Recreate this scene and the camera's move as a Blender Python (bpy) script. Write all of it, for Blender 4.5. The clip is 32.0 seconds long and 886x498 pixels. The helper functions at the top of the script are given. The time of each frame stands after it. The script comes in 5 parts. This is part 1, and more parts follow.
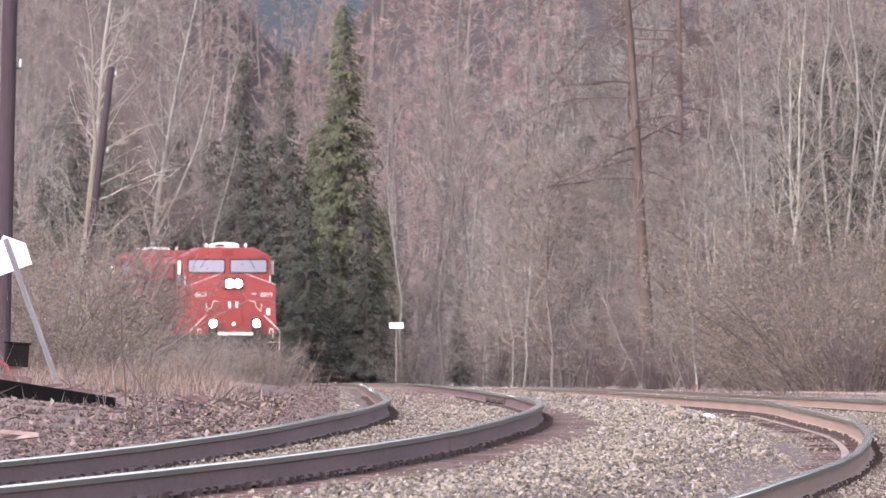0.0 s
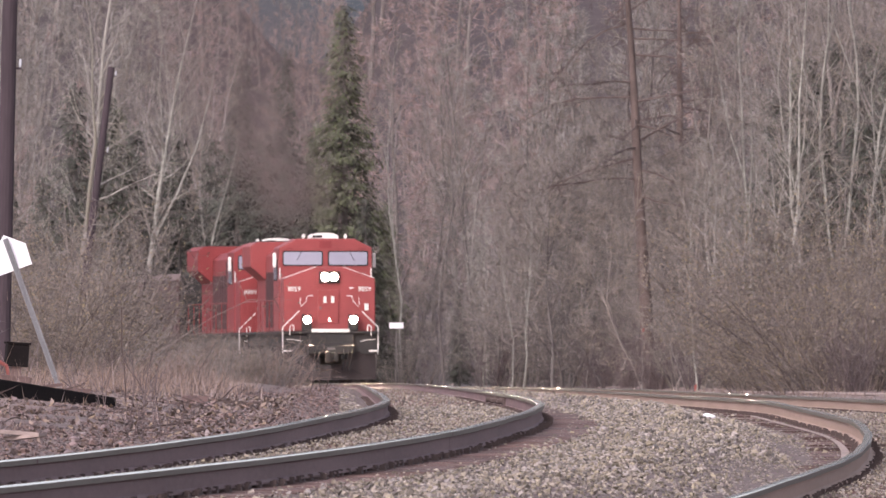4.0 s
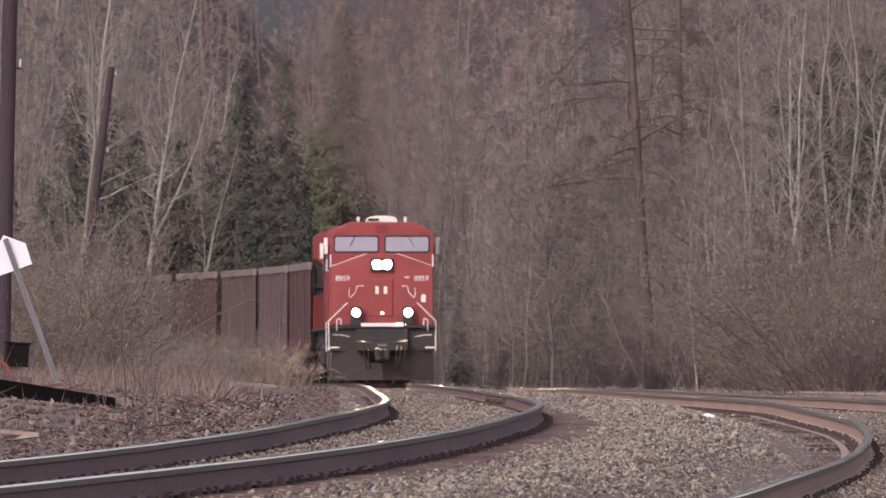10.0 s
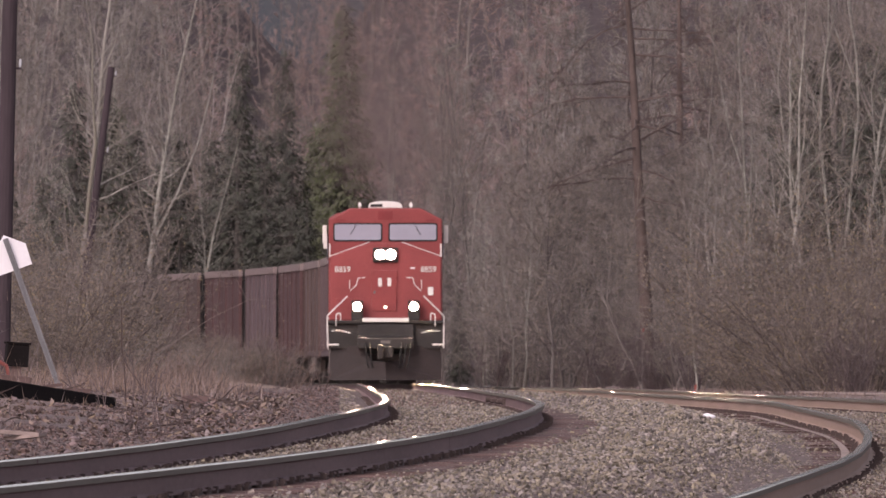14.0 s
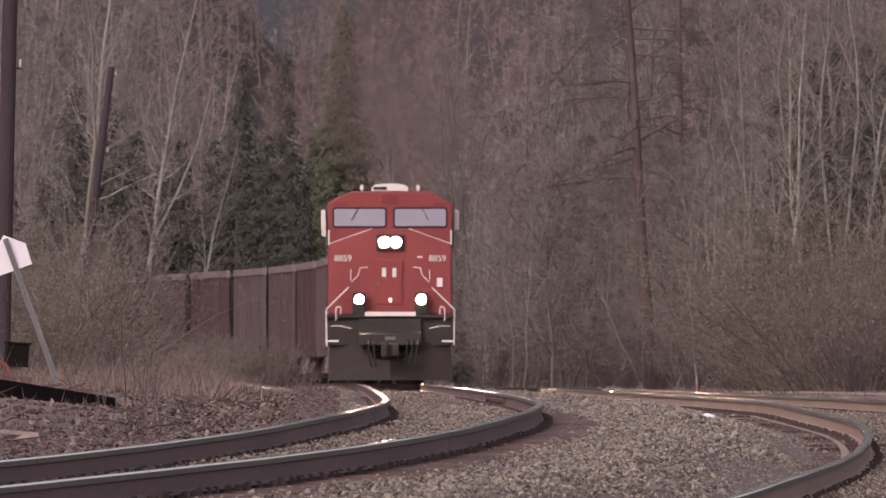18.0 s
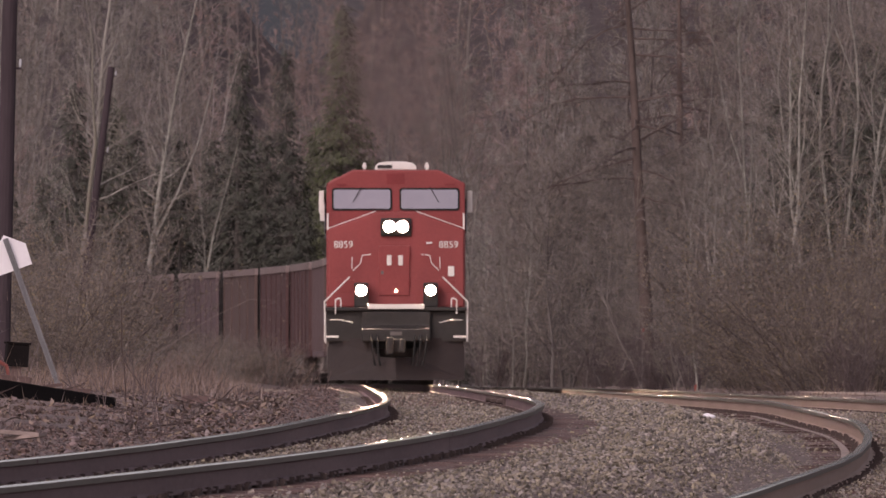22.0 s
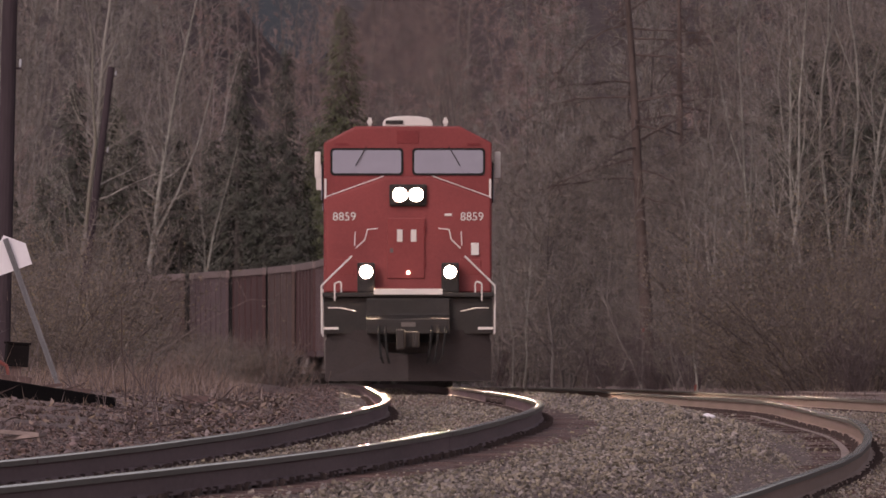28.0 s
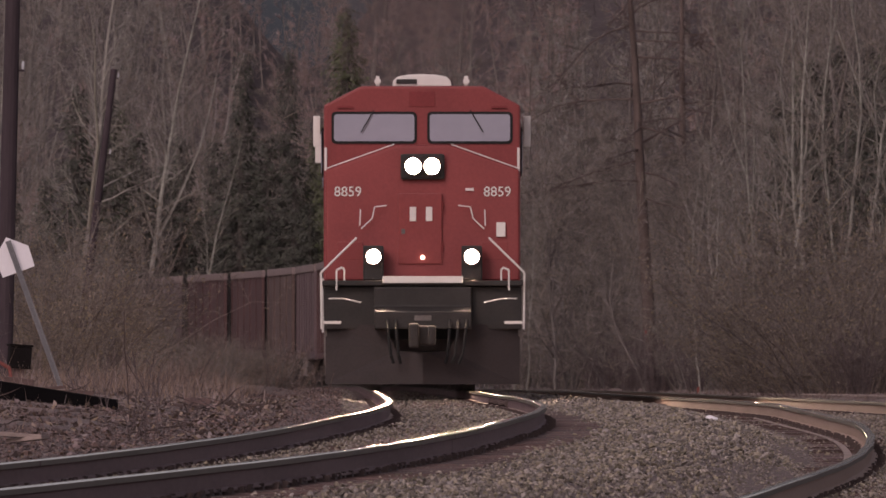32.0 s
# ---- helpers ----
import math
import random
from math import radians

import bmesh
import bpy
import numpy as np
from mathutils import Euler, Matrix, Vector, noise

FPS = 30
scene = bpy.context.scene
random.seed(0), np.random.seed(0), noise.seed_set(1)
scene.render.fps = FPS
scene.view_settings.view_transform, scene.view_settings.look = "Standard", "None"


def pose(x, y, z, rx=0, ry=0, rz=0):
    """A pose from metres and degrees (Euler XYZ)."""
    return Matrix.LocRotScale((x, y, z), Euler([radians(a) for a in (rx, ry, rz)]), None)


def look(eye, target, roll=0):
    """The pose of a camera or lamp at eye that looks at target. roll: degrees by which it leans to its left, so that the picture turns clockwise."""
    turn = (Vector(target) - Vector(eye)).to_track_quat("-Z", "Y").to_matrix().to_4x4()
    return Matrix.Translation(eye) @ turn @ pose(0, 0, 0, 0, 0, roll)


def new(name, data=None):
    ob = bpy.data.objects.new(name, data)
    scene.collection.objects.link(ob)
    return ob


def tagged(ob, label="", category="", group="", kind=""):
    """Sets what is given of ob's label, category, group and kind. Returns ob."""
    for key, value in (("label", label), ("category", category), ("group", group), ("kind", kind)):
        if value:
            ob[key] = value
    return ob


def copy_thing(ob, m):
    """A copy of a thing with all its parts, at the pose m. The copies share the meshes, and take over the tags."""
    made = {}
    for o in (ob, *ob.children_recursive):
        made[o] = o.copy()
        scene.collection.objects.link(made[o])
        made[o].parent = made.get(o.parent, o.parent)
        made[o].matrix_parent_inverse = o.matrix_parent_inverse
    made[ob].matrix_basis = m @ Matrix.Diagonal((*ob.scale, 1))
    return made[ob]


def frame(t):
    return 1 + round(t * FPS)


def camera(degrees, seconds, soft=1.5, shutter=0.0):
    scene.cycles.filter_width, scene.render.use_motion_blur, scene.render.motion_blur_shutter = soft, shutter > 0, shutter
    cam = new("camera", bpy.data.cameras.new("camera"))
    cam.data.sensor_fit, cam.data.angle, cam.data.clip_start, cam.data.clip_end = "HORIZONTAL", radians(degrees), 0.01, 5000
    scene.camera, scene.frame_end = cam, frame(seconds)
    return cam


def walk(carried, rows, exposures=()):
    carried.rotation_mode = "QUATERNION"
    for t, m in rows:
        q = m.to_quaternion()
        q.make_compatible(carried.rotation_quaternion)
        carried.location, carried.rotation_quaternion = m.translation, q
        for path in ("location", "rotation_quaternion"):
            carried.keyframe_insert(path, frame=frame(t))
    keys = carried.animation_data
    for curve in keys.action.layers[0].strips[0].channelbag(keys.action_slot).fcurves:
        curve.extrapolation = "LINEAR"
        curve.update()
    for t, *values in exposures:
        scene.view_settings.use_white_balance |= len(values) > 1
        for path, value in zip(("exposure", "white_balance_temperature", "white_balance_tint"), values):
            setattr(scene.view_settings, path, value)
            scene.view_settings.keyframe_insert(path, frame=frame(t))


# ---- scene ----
EYE_Z = 0.2
cam = camera(2.7417, 32.0, soft=1.5)
cam.data.dof.use_dof = True
cam.data.dof.focus_distance, cam.data.dof.aperture_fstop = 175.0, 37.0
TILT = 90.404
PATH = [
    (0.0, pose(0, 0, EYE_Z, TILT, 0, 0)),
    (31.0, pose(0, 0, EYE_Z, TILT, 0, 0)),
    (31.5, pose(0, 0, EYE_Z, TILT + 0.0009, 0, 0.0038)),
    (32.0, pose(0, 0, EYE_Z, TILT + 0.0067, 0, 0.0082)),
]
walk(cam, PATH, exposures=[(0.0, 1.13, 6250, 22), (3.0, 0.78, 6350, 23), (6.0, 0.39, 6500, 25), (13.0, 0.04, 6700, 28), (19.0, -0.26, 6850, 31), (23.0, -0.5, 6900, 32), (28.0, -0.76, 6950, 33), (32.0, -0.95, 7000, 34)])

# ---- sky and sun: high thin cloud, soft sun from behind the camera ----
world = bpy.data.worlds.new("sky")
scene.world = world
world.use_nodes = True
wn = world.node_tree
sky = wn.nodes.new("ShaderNodeTexSky")
sky.sky_type, sky.sun_disc = "NISHITA", False
sky.sun_elevation, sky.sun_rotation = radians(36), radians(209)
sky.air_density, sky.dust_density = 1.0, 3.0
cloud = wn.nodes.new("ShaderNodeHueSaturation")
cloud.inputs["Saturation"].default_value = 0.4
wn.links.new(sky.outputs[0], cloud.inputs["Color"])
wn.links.new(cloud.outputs[0], wn.nodes["Background"].inputs[0])
wn.nodes["Background"].inputs[1].default_value = 0.17
sun = new("sun", bpy.data.lights.new("sun", "SUN"))
sun.data.energy, sun.data.angle, sun.data.color = 1.45, radians(12), (1.0, 0.93, 0.86)
sun.matrix_world = look((-20, -36, 30), (0, 0, 0))


# ---- materials ----
def mat(name, col, rough=0.85, metal=0.0, scale=6.0, vary=0.35, fine=60.0, bump=0.3, col2=None, rand=0.0, spec=0.3, stretch=(1, 1, 1), island=0.0):
    m = bpy.data.materials.new(name)
    m.use_nodes = True
    nt = m.node_tree
    n, ln = nt.nodes, nt.links
    b = n["Principled BSDF"]
    b.inputs["Roughness"].default_value, b.inputs["Metallic"].default_value = rough, metal
    b.inputs["Specular IOR Level"].default_value = spec
    tc = n.new("ShaderNodeTexCoord")
    mp = n.new("ShaderNodeMapping")
    mp.inputs["Scale"].default_value = stretch
    ln.new(tc.outputs["Object"], mp.inputs[0])
    big, small = n.new("ShaderNodeTexNoise"), n.new("ShaderNodeTexNoise")
    big.inputs["Scale"].default_value, small.inputs["Scale"].default_value = scale, fine
    big.inputs["Detail"].default_value, small.inputs["Detail"].default_value = 5, 3
    ln.new(mp.outputs[0], big.inputs["Vector"])
    ln.new(mp.outputs[0], small.inputs["Vector"])
    ramp = n.new("ShaderNodeValToRGB")
    ramp.color_ramp.elements[0].position, ramp.color_ramp.elements[1].position = 0.32, 0.68
    other = col2 or tuple(c * (1 - vary) for c in col)
    ramp.color_ramp.elements[0].color, ramp.color_ramp.elements[1].color = (*other, 1), (*col, 1)
    mix = n.new("ShaderNodeMath")
    mix.operation = "MULTIPLY_ADD"
    mix.inputs[1].default_value = 0.4
    ln.new(small.outputs[0], mix.inputs[0])
    half = n.new("ShaderNodeMath")
    half.operation = "MULTIPLY"
    half.inputs[1].default_value = 0.6
    ln.new(big.outputs[0], half.inputs[0])
    ln.new(half.outputs[0], mix.inputs[2])
    ln.new(mix.outputs[0], ramp.inputs[0])
    out = ramp.outputs[0]
    if rand or island:
        src = n.new("ShaderNodeObjectInfo").outputs["Random"] if rand else n.new("ShaderNodeNewGeometry").outputs["Random Per Island"]
        amount = rand or island
        hsv = n.new("ShaderNodeHueSaturation")
        rng = n.new("ShaderNodeMapRange")
        rng.inputs[3].default_value, rng.inputs[4].default_value = 1 - amount, 1 + amount
        ln.new(src, rng.inputs[0])
        ln.new(rng.outputs[0], hsv.inputs["Value"])
        if island:
            sat = n.new("ShaderNodeMath")
            sat.operation = "FRACT"
            mul = n.new("ShaderNodeMath")
            mul.operation = "MULTIPLY"
            mul.inputs[1].default_value = 37.0
            ln.new(src, mul.inputs[0])
            ln.new(mul.outputs[0], sat.inputs[0])
            srg, hrg = n.new("ShaderNodeMapRange"), n.new("ShaderNodeMapRange")
            srg.inputs[3].default_value, srg.inputs[4].default_value = 0.55, 1.5
            hrg.inputs[3].default_value, hrg.inputs[4].default_value = 0.478, 0.532
            ln.new(sat.outputs[0], srg.inputs[0])
            ln.new(sat.outputs[0], hrg.inputs[0])
            ln.new(srg.outputs[0], hsv.inputs["Saturation"])
            ln.new(hrg.outputs[0], hsv.inputs["Hue"])
        ln.new(out, hsv.inputs["Color"])
        out = hsv.outputs[0]
    ln.new(out, b.inputs["Base Color"])
    if bump:
        bp = n.new("ShaderNodeBump")
        bp.inputs["Strength"].default_value, bp.inputs["Distance"].default_value = bump, 0.02
        ln.new(mix.outputs[0], bp.inputs["Height"])
        ln.new(bp.outputs[0], b.inputs["Normal"])
    return m


def glow(name, col, strength):
    m = bpy.data.materials.new(name)
    m.use_nodes = True
    b = m.node_tree.nodes["Principled BSDF"]
    b.inputs["Base Color"].default_value = (0.8, 0.8, 0.8, 1)
    b.inputs["Emission Color"].default_value = (*col, 1)
    b.inputs["Emission Strength"].default_value = strength
    return m


M_SOIL = mat("soil", (0.215, 0.155, 0.136), scale=0.8, fine=9, vary=0.45, bump=0.6)
M_BALLAST = mat("ballast_stone", (0.275, 0.236, 0.203), scale=1.1, fine=30, vary=0.5, island=0.62, bump=0.2)
M_DIRTY = mat("dirty_brown_stone", (0.165, 0.117, 0.112), scale=1.2, fine=30, vary=0.5, island=0.7, bump=0.2)
# litter under the trees: the wood's interior shade is put into its dark colour
M_LITTER = mat("shaded_leaf_litter", (0.085, 0.064, 0.062), scale=0.3, fine=4, vary=0.5, bump=0.5)
M_PLOW = mat("grimy_black_plough", (0.036, 0.027, 0.026), rough=0.7, scale=2, fine=25, vary=0.4, bump=0.15)
M_ORANGE = mat("faded_red_plastic", (0.22, 0.06, 0.05), rough=0.5, scale=5, vary=0.2)
M_BED = mat("ballast_bed", (0.175, 0.132, 0.122), scale=4, fine=22, vary=0.55, bump=1.0)
M_RUST = mat("rusty_rail_steel", (0.21, 0.145, 0.142), rough=0.7, spec=0.1, scale=1.2, fine=30, vary=0.3, stretch=(1, 0.15, 1), bump=0.15)
# siding rust: light glancing off the web is put into its tan colour
M_RUSTLIT = mat("lit_tan_rusty_rail_steel", (0.36, 0.26, 0.212), rough=0.7, spec=0.12, scale=1.2, fine=30, vary=0.25, stretch=(1, 0.15, 1), bump=0.15)
M_WELD = mat("dark_rail_weld", (0.15, 0.10, 0.1), rough=0.75, spec=0.1, scale=4, fine=30, vary=0.3, bump=0.15)
M_HEADSIDE = mat("scuffed_rail_head_side", (0.165, 0.15, 0.125), rough=0.6, spec=0.15, metal=0.0, scale=2, fine=30, vary=0.25, stretch=(1, 0.1, 1), bump=0.05)
M_HEAD = mat("worn_rail_steel", (0.28, 0.27, 0.185), rough=0.1, metal=0.95, scale=2, fine=30, vary=0.2, stretch=(1, 0.1, 1), bump=0)
M_TIE = mat("weathered_sleeper_wood", (0.155, 0.102, 0.094), scale=3, fine=30, vary=0.5, rand=0.3, stretch=(0.2, 1, 1), bump=0.6)
M_PLATE = mat("dark_rusty_plate", (0.09, 0.065, 0.06), scale=8, fine=60, vary=0.4)
M_BARK = mat("grey_bark", (0.182, 0.158, 0.146), scale=2, fine=18, vary=0.45, rand=0.25, stretch=(1, 1, 0.35), bump=0.6)
M_BIRCH = mat("white_birch_bark", (0.32, 0.318, 0.278), scale=2.5, fine=14, col2=(0.14, 0.125, 0.11), rand=0.15, stretch=(0.6, 0.6, 2.5), bump=0.3)
M_LARCH = mat("brown_scaly_bark", (0.13, 0.096, 0.085), scale=3, fine=20, vary=0.5, stretch=(1, 1, 0.4), bump=0.8)
M_TWIG = mat("grey_brown_twigs", (0.224, 0.192, 0.174), scale=1.5, fine=20, vary=0.3, island=0.5, bump=0)
M_TWIGDARK = mat("dark_and_shaded_twigs", (0.125, 0.096, 0.096), scale=1.5, fine=20, vary=0.3, island=0.5, bump=0)
M_TWIGPALE = mat("pale_grey_twigs", (0.28, 0.26, 0.235), scale=1.5, fine=20, vary=0.3, island=0.5, bump=0)
M_TWIGWHITE = mat("whitish_grey_twigs", (0.33, 0.292, 0.28), scale=1.5, fine=20, vary=0.3, island=0.4, bump=0)
M_TWIGRED = mat("reddish_budding_twigs", (0.315, 0.23, 0.217), scale=1.5, fine=20, vary=0.3, island=0.5, bump=0)
M_SHRUB = mat("tan_shrub_twigs", (0.182, 0.148, 0.132), scale=1.0, fine=20, vary=0.3, island=0.5, bump=0)
M_NEEDLE = mat("dark_green_needles", (0.135, 0.142, 0.088), scale=1.2, fine=12, vary=0.45, island=0.3, bump=0)
M_FIR = mat("deep_green_needles", (0.092, 0.094, 0.076), scale=1.2, fine=12, vary=0.45, island=0.3, bump=0)
M_BUD = mat("yellowish_leaf_buds", (0.225, 0.18, 0.142), scale=1.5, fine=20, vary=0.3, island=0.5, bump=0)
M_LEAF = mat("dead_brown_leaves", (0.20, 0.152, 0.132), scale=3, fine=40, vary=0.4, island=0.55, bump=0)
M_STRAW = mat("dry_straw_grass", (0.245, 0.18, 0.16), scale=0.5, fine=20, vary=0.5, island=0.6, bump=0)
M_RED = mat("weathered_red_paint", (0.27, 0.055, 0.053), rough=0.5, scale=1.0, fine=25, vary=0.25, bump=0.05)
M_MAROON = mat("dark_maroon_paint", (0.075, 0.026, 0.026), rough=0.65, scale=1.0, fine=25, vary=0.4, bump=0.05)
M_TRUCK = mat("dusty_grey_truck_steel", (0.25, 0.215, 0.2), rough=0.75, scale=3, fine=30, vary=0.4, bump=0.15)
M_DARKRED = mat("grimy_and_shaded_red_paint", (0.24, 0.04, 0.04), rough=0.6, scale=1.0, fine=25, vary=0.3, bump=0.05)
M_WHITE = mat("dirty_white_paint", (0.72, 0.70, 0.66), rough=0.5, scale=2, fine=30, vary=0.15, bump=0.05)
M_BLACK = mat("soot_and_shade_black_paint", (0.035, 0.032, 0.03), rough=0.6, scale=3, fine=30, vary=0.4, bump=0.15)
M_TAR = mat("tarry_black_timber", (0.014, 0.011, 0.011), rough=0.8, spec=0.1, scale=3, fine=30, vary=0.5, bump=0.3)
M_GREY = mat("grimy_grey_steel", (0.17, 0.15, 0.14), rough=0.7, scale=3, fine=30, vary=0.4, bump=0.15)
M_CARS = [mat(nm, col, rough=0.75, scale=0.8, fine=15, vary=0.35, stretch=(1, 1, 0.3), bump=0.1)
          for nm, col in (("faded_brown_gondola_paint", (0.095, 0.05, 0.049)), ("purple_grey_gondola_paint", (0.13, 0.091, 0.095)), ("grey_brown_gondola_paint", (0.118, 0.078, 0.07)))]
# rim colour lightened: the sun on its top edge is put into it
M_RIM = mat("sunlit_grimy_steel_rim", (0.23, 0.175, 0.165), rough=0.6, scale=3, fine=20, vary=0.3)
M_COAL = mat("coal", (0.025, 0.024, 0.024), rough=0.6, scale=5, fine=30, bump=1.0)
# pale blue-grey base: the sky's reflection is put into the dusty glass colour
M_GLASS = mat("dusty_sky_tinted_glass", (0.27, 0.275, 0.34), rough=0.08, spec=0.9, scale=1, fine=5, bump=0, vary=0.1)
M_LAMP = glow("lit_headlight", (1.0, 0.78, 0.5), 6000.0)
M_MARKER = glow("dim_lamp", (1.0, 0.9, 0.65), 12.0)
M_SIGN = mat("white_sign_sheet", (0.82, 0.80, 0.83), rough=0.4, scale=3, fine=25, vary=0.08, bump=0.03)
M_GALV = mat("galvanised_steel", (0.26, 0.26, 0.27), rough=0.5, metal=0.5, scale=5, fine=30, vary=0.25)
M_POLE = mat("dark_creosoted_pole", (0.062, 0.045, 0.052), scale=2, fine=20, vary=0.4, stretch=(1, 1, 0.15), bump=0.7)
M_PLANK = mat("pale_weathered_plank", (0.34, 0.27, 0.243), scale=3, fine=25, vary=0.35, stretch=(1, 0.2, 1), bump=0.4)
# the blue haze of distance is put into the hill's own colour
M_HILL = mat("distance_blue_wooded_hill", (0.05, 0.063, 0.072), scale=0.03, fine=0.4, vary=0.35, bump=0)
M_RUBBER = mat("black_rubber", (0.02, 0.02, 0.02), scale=5, vary=0.2)
M_LENS = mat("glass_insulator", (0.5, 0.52, 0.55), rough=0.15, spec=0.8, scale=3, vary=0.05, bump=0)


def smoke_material():
    """Thin brown exhaust: each puff thins out from its middle to its rim."""
    m = bpy.data.materials.new("thin_brown_exhaust")
    m.use_nodes = True
    nt = m.node_tree
    n, ln = nt.nodes, nt.links
    n.remove(n["Principled BSDF"])
    tc = n.new("ShaderNodeTexCoord")
    ln_ = n.new("ShaderNodeVectorMath")
    ln_.operation = "LENGTH"
    ln.new(tc.outputs["Object"], ln_.inputs[0])
    fall = n.new("ShaderNodeMapRange")
    fall.interpolation_type = "SMOOTHSTEP"
    fall.inputs[1].default_value, fall.inputs[2].default_value = 0.1, 0.98
    fall.inputs[3].default_value, fall.inputs[4].default_value = 0.42, 0.0
    ln.new(ln_.outputs["Value"], fall.inputs[0])
    nz = n.new("ShaderNodeTexNoise")
    nz.inputs["Scale"].default_value, nz.inputs["Detail"].default_value = 2.2, 3
    ln.new(tc.outputs["Object"], nz.inputs["Vector"])
    amt = n.new("ShaderNodeMapRange")
    amt.inputs[1].default_value, amt.inputs[2].default_value = 0.3, 0.7
    amt.inputs[3].default_value, amt.inputs[4].default_value = 0.5, 1.0
    ln.new(nz.outputs[0], amt.inputs[0])
    mul = n.new("ShaderNodeMath")
    mul.operation = "MULTIPLY"
    ln.new(fall.outputs[0], mul.inputs[0])
    ln.new(amt.outputs[0], mul.inputs[1])
    d, t, mix = n.new("ShaderNodeBsdfDiffuse"), n.new("ShaderNodeBsdfTransparent"), n.new("ShaderNodeMixShader")
    d.inputs["Color"].default_value = (0.118, 0.094, 0.09, 1)
    ln.new(mul.outputs[0], mix.inputs[0])
    ln.new(t.outputs[0], mix.inputs[1])
    ln.new(d.outputs[0], mix.inputs[2])
    ln.new(mix.outputs[0], n["Material Output"].inputs["Surface"])
    return m


M_SMOKE = smoke_material()


# ---- helpers for building ----
def link(name, bm, material, parent=None, label=""):
    me = bpy.data.meshes.new(name)
    bm.to_mesh(me)
    bm.free()
    for m in (material if isinstance(material, (list, tuple)) else [material]):
        me.materials.append(m)
    ob = new(name, me)
    ob.parent = parent
    if label:
        ob["label"] = label
    return ob


part = link


def from_arrays(name, verts, faces, material, parent=None, label="", smooth=False):
    me = bpy.data.meshes.new(name)
    verts, faces = np.asarray(verts, float), np.asarray(faces, int)
    k = faces.shape[1]
    me.vertices.add(len(verts))
    me.vertices.foreach_set("co", verts.ravel())
    me.loops.add(faces.size)
    me.loops.foreach_set("vertex_index", faces.ravel())
    me.polygons.add(len(faces))
    me.polygons.foreach_set("loop_start", np.arange(len(faces)) * k)
    me.update(calc_edges=True)
    me.materials.append(material)
    me.polygons.foreach_set("use_smooth", np.full(len(faces), smooth))
    ob = new(name, me)
    ob.parent = parent
    if label:
        ob["label"] = label
    return ob


def box(bm, x0, x1, y0, y1, z0, z1, bevel=0.0, mi=0):
    g = bmesh.ops.create_cube(bm, size=1.0)
    vs = g["verts"]
    bmesh.ops.scale(bm, vec=(x1 - x0, y1 - y0, z1 - z0), verts=vs)
    bmesh.ops.translate(bm, vec=((x0 + x1) / 2, (y0 + y1) / 2, (z0 + z1) / 2), verts=vs)
    fs = {f for v in vs for f in v.link_faces}
    for f in fs:
        f.material_index = mi
    if bevel:
        es = list({e for v in vs for e in v.link_edges})
        bmesh.ops.bevel(bm, geom=es, offset=bevel, segments=2, affect="EDGES", profile=0.6)
    return vs


def tube(bm, p, q, r0, r1=None, n=8):
    p, q = Vector(p), Vector(q)
    d = q - p
    g = bmesh.ops.create_cone(bm, cap_ends=True, segments=n, radius1=r0, radius2=r0 if r1 is None else r1, depth=d.length)
    m = Matrix.Translation((p + q) / 2) @ d.to_track_quat("Z", "Y").to_matrix().to_4x4()
    bmesh.ops.transform(bm, matrix=m, verts=g["verts"])
    return g["verts"]


def prism(bm, outline, axis, a, b, mi=0, bevel=0.0):
    """Extrudes a closed outline of (u, v) pairs along axis 'x' or 'y' from a to b."""
    def at(u, v, w):
        return (w, u, v) if axis == "x" else (u, w, v)
    va = [bm.verts.new(at(u, v, a)) for u, v in outline]
    vb = [bm.verts.new(at(u, v, b)) for u, v in outline]
    fs = [bm.faces.new(va), bm.faces.new(vb[::-1])]
    k = len(outline)
    for i in range(k):
        fs.append(bm.faces.new((va[(i + 1) % k], va[i], vb[i], vb[(i + 1) % k])))
    for f in fs:
        f.material_index = mi
    bmesh.ops.recalc_face_normals(bm, faces=fs)
    if bevel:
        es = list({e for v in va + vb for e in v.link_edges})
        bmesh.ops.bevel(bm, geom=es, offset=bevel, segments=2, affect="EDGES", profile=0.6)
    return va + vb


def wire(pts, r, n=8):
    bm = bmesh.new()
    for a, b in zip(pts[:-1], pts[1:]):
        tube(bm, a, b, r, n=n)
    return bm


# ---- the line: straight in the middle, curving to one side at both ends ----
STEP = 0.5
SS = np.arange(35.0, 1345.0, STEP)
i_mid = int((351 - 35) / STEP)
kap = (1 / 519.5) * np.clip((204.2 - SS) / 79.9, 0, 1) + (1 / 901.1) * np.clip((SS - 535.2) / 35.9, 0, 1)
TH = np.zeros(len(SS))
TH[i_mid:] = -0.005615 - np.cumsum(kap[i_mid:]) * STEP
TH[:i_mid] = -0.005615 + np.cumsum(kap[:i_mid][::-1])[::-1] * STEP
CX, CY = np.zeros(len(SS)), np.zeros(len(SS))
CX[i_mid:] = -0.721 + np.cumsum(np.sin(TH[i_mid:])) * STEP
CY[i_mid:] = 351 + np.cumsum(np.cos(TH[i_mid:])) * STEP
CX[:i_mid] = -0.721 - np.cumsum(np.sin(TH[:i_mid])[::-1])[::-1] * STEP
CY[:i_mid] = 351 - np.cumsum(np.cos(TH[:i_mid])[::-1])[::-1] * STEP
SIDING = 4.424
KNOTS = [35.1, 70.2, 93.6, 111.1, 128.7, 152.1, 169.6, 187.2, 210.6, 234, 286.6, 391.9, 561.6, 819]
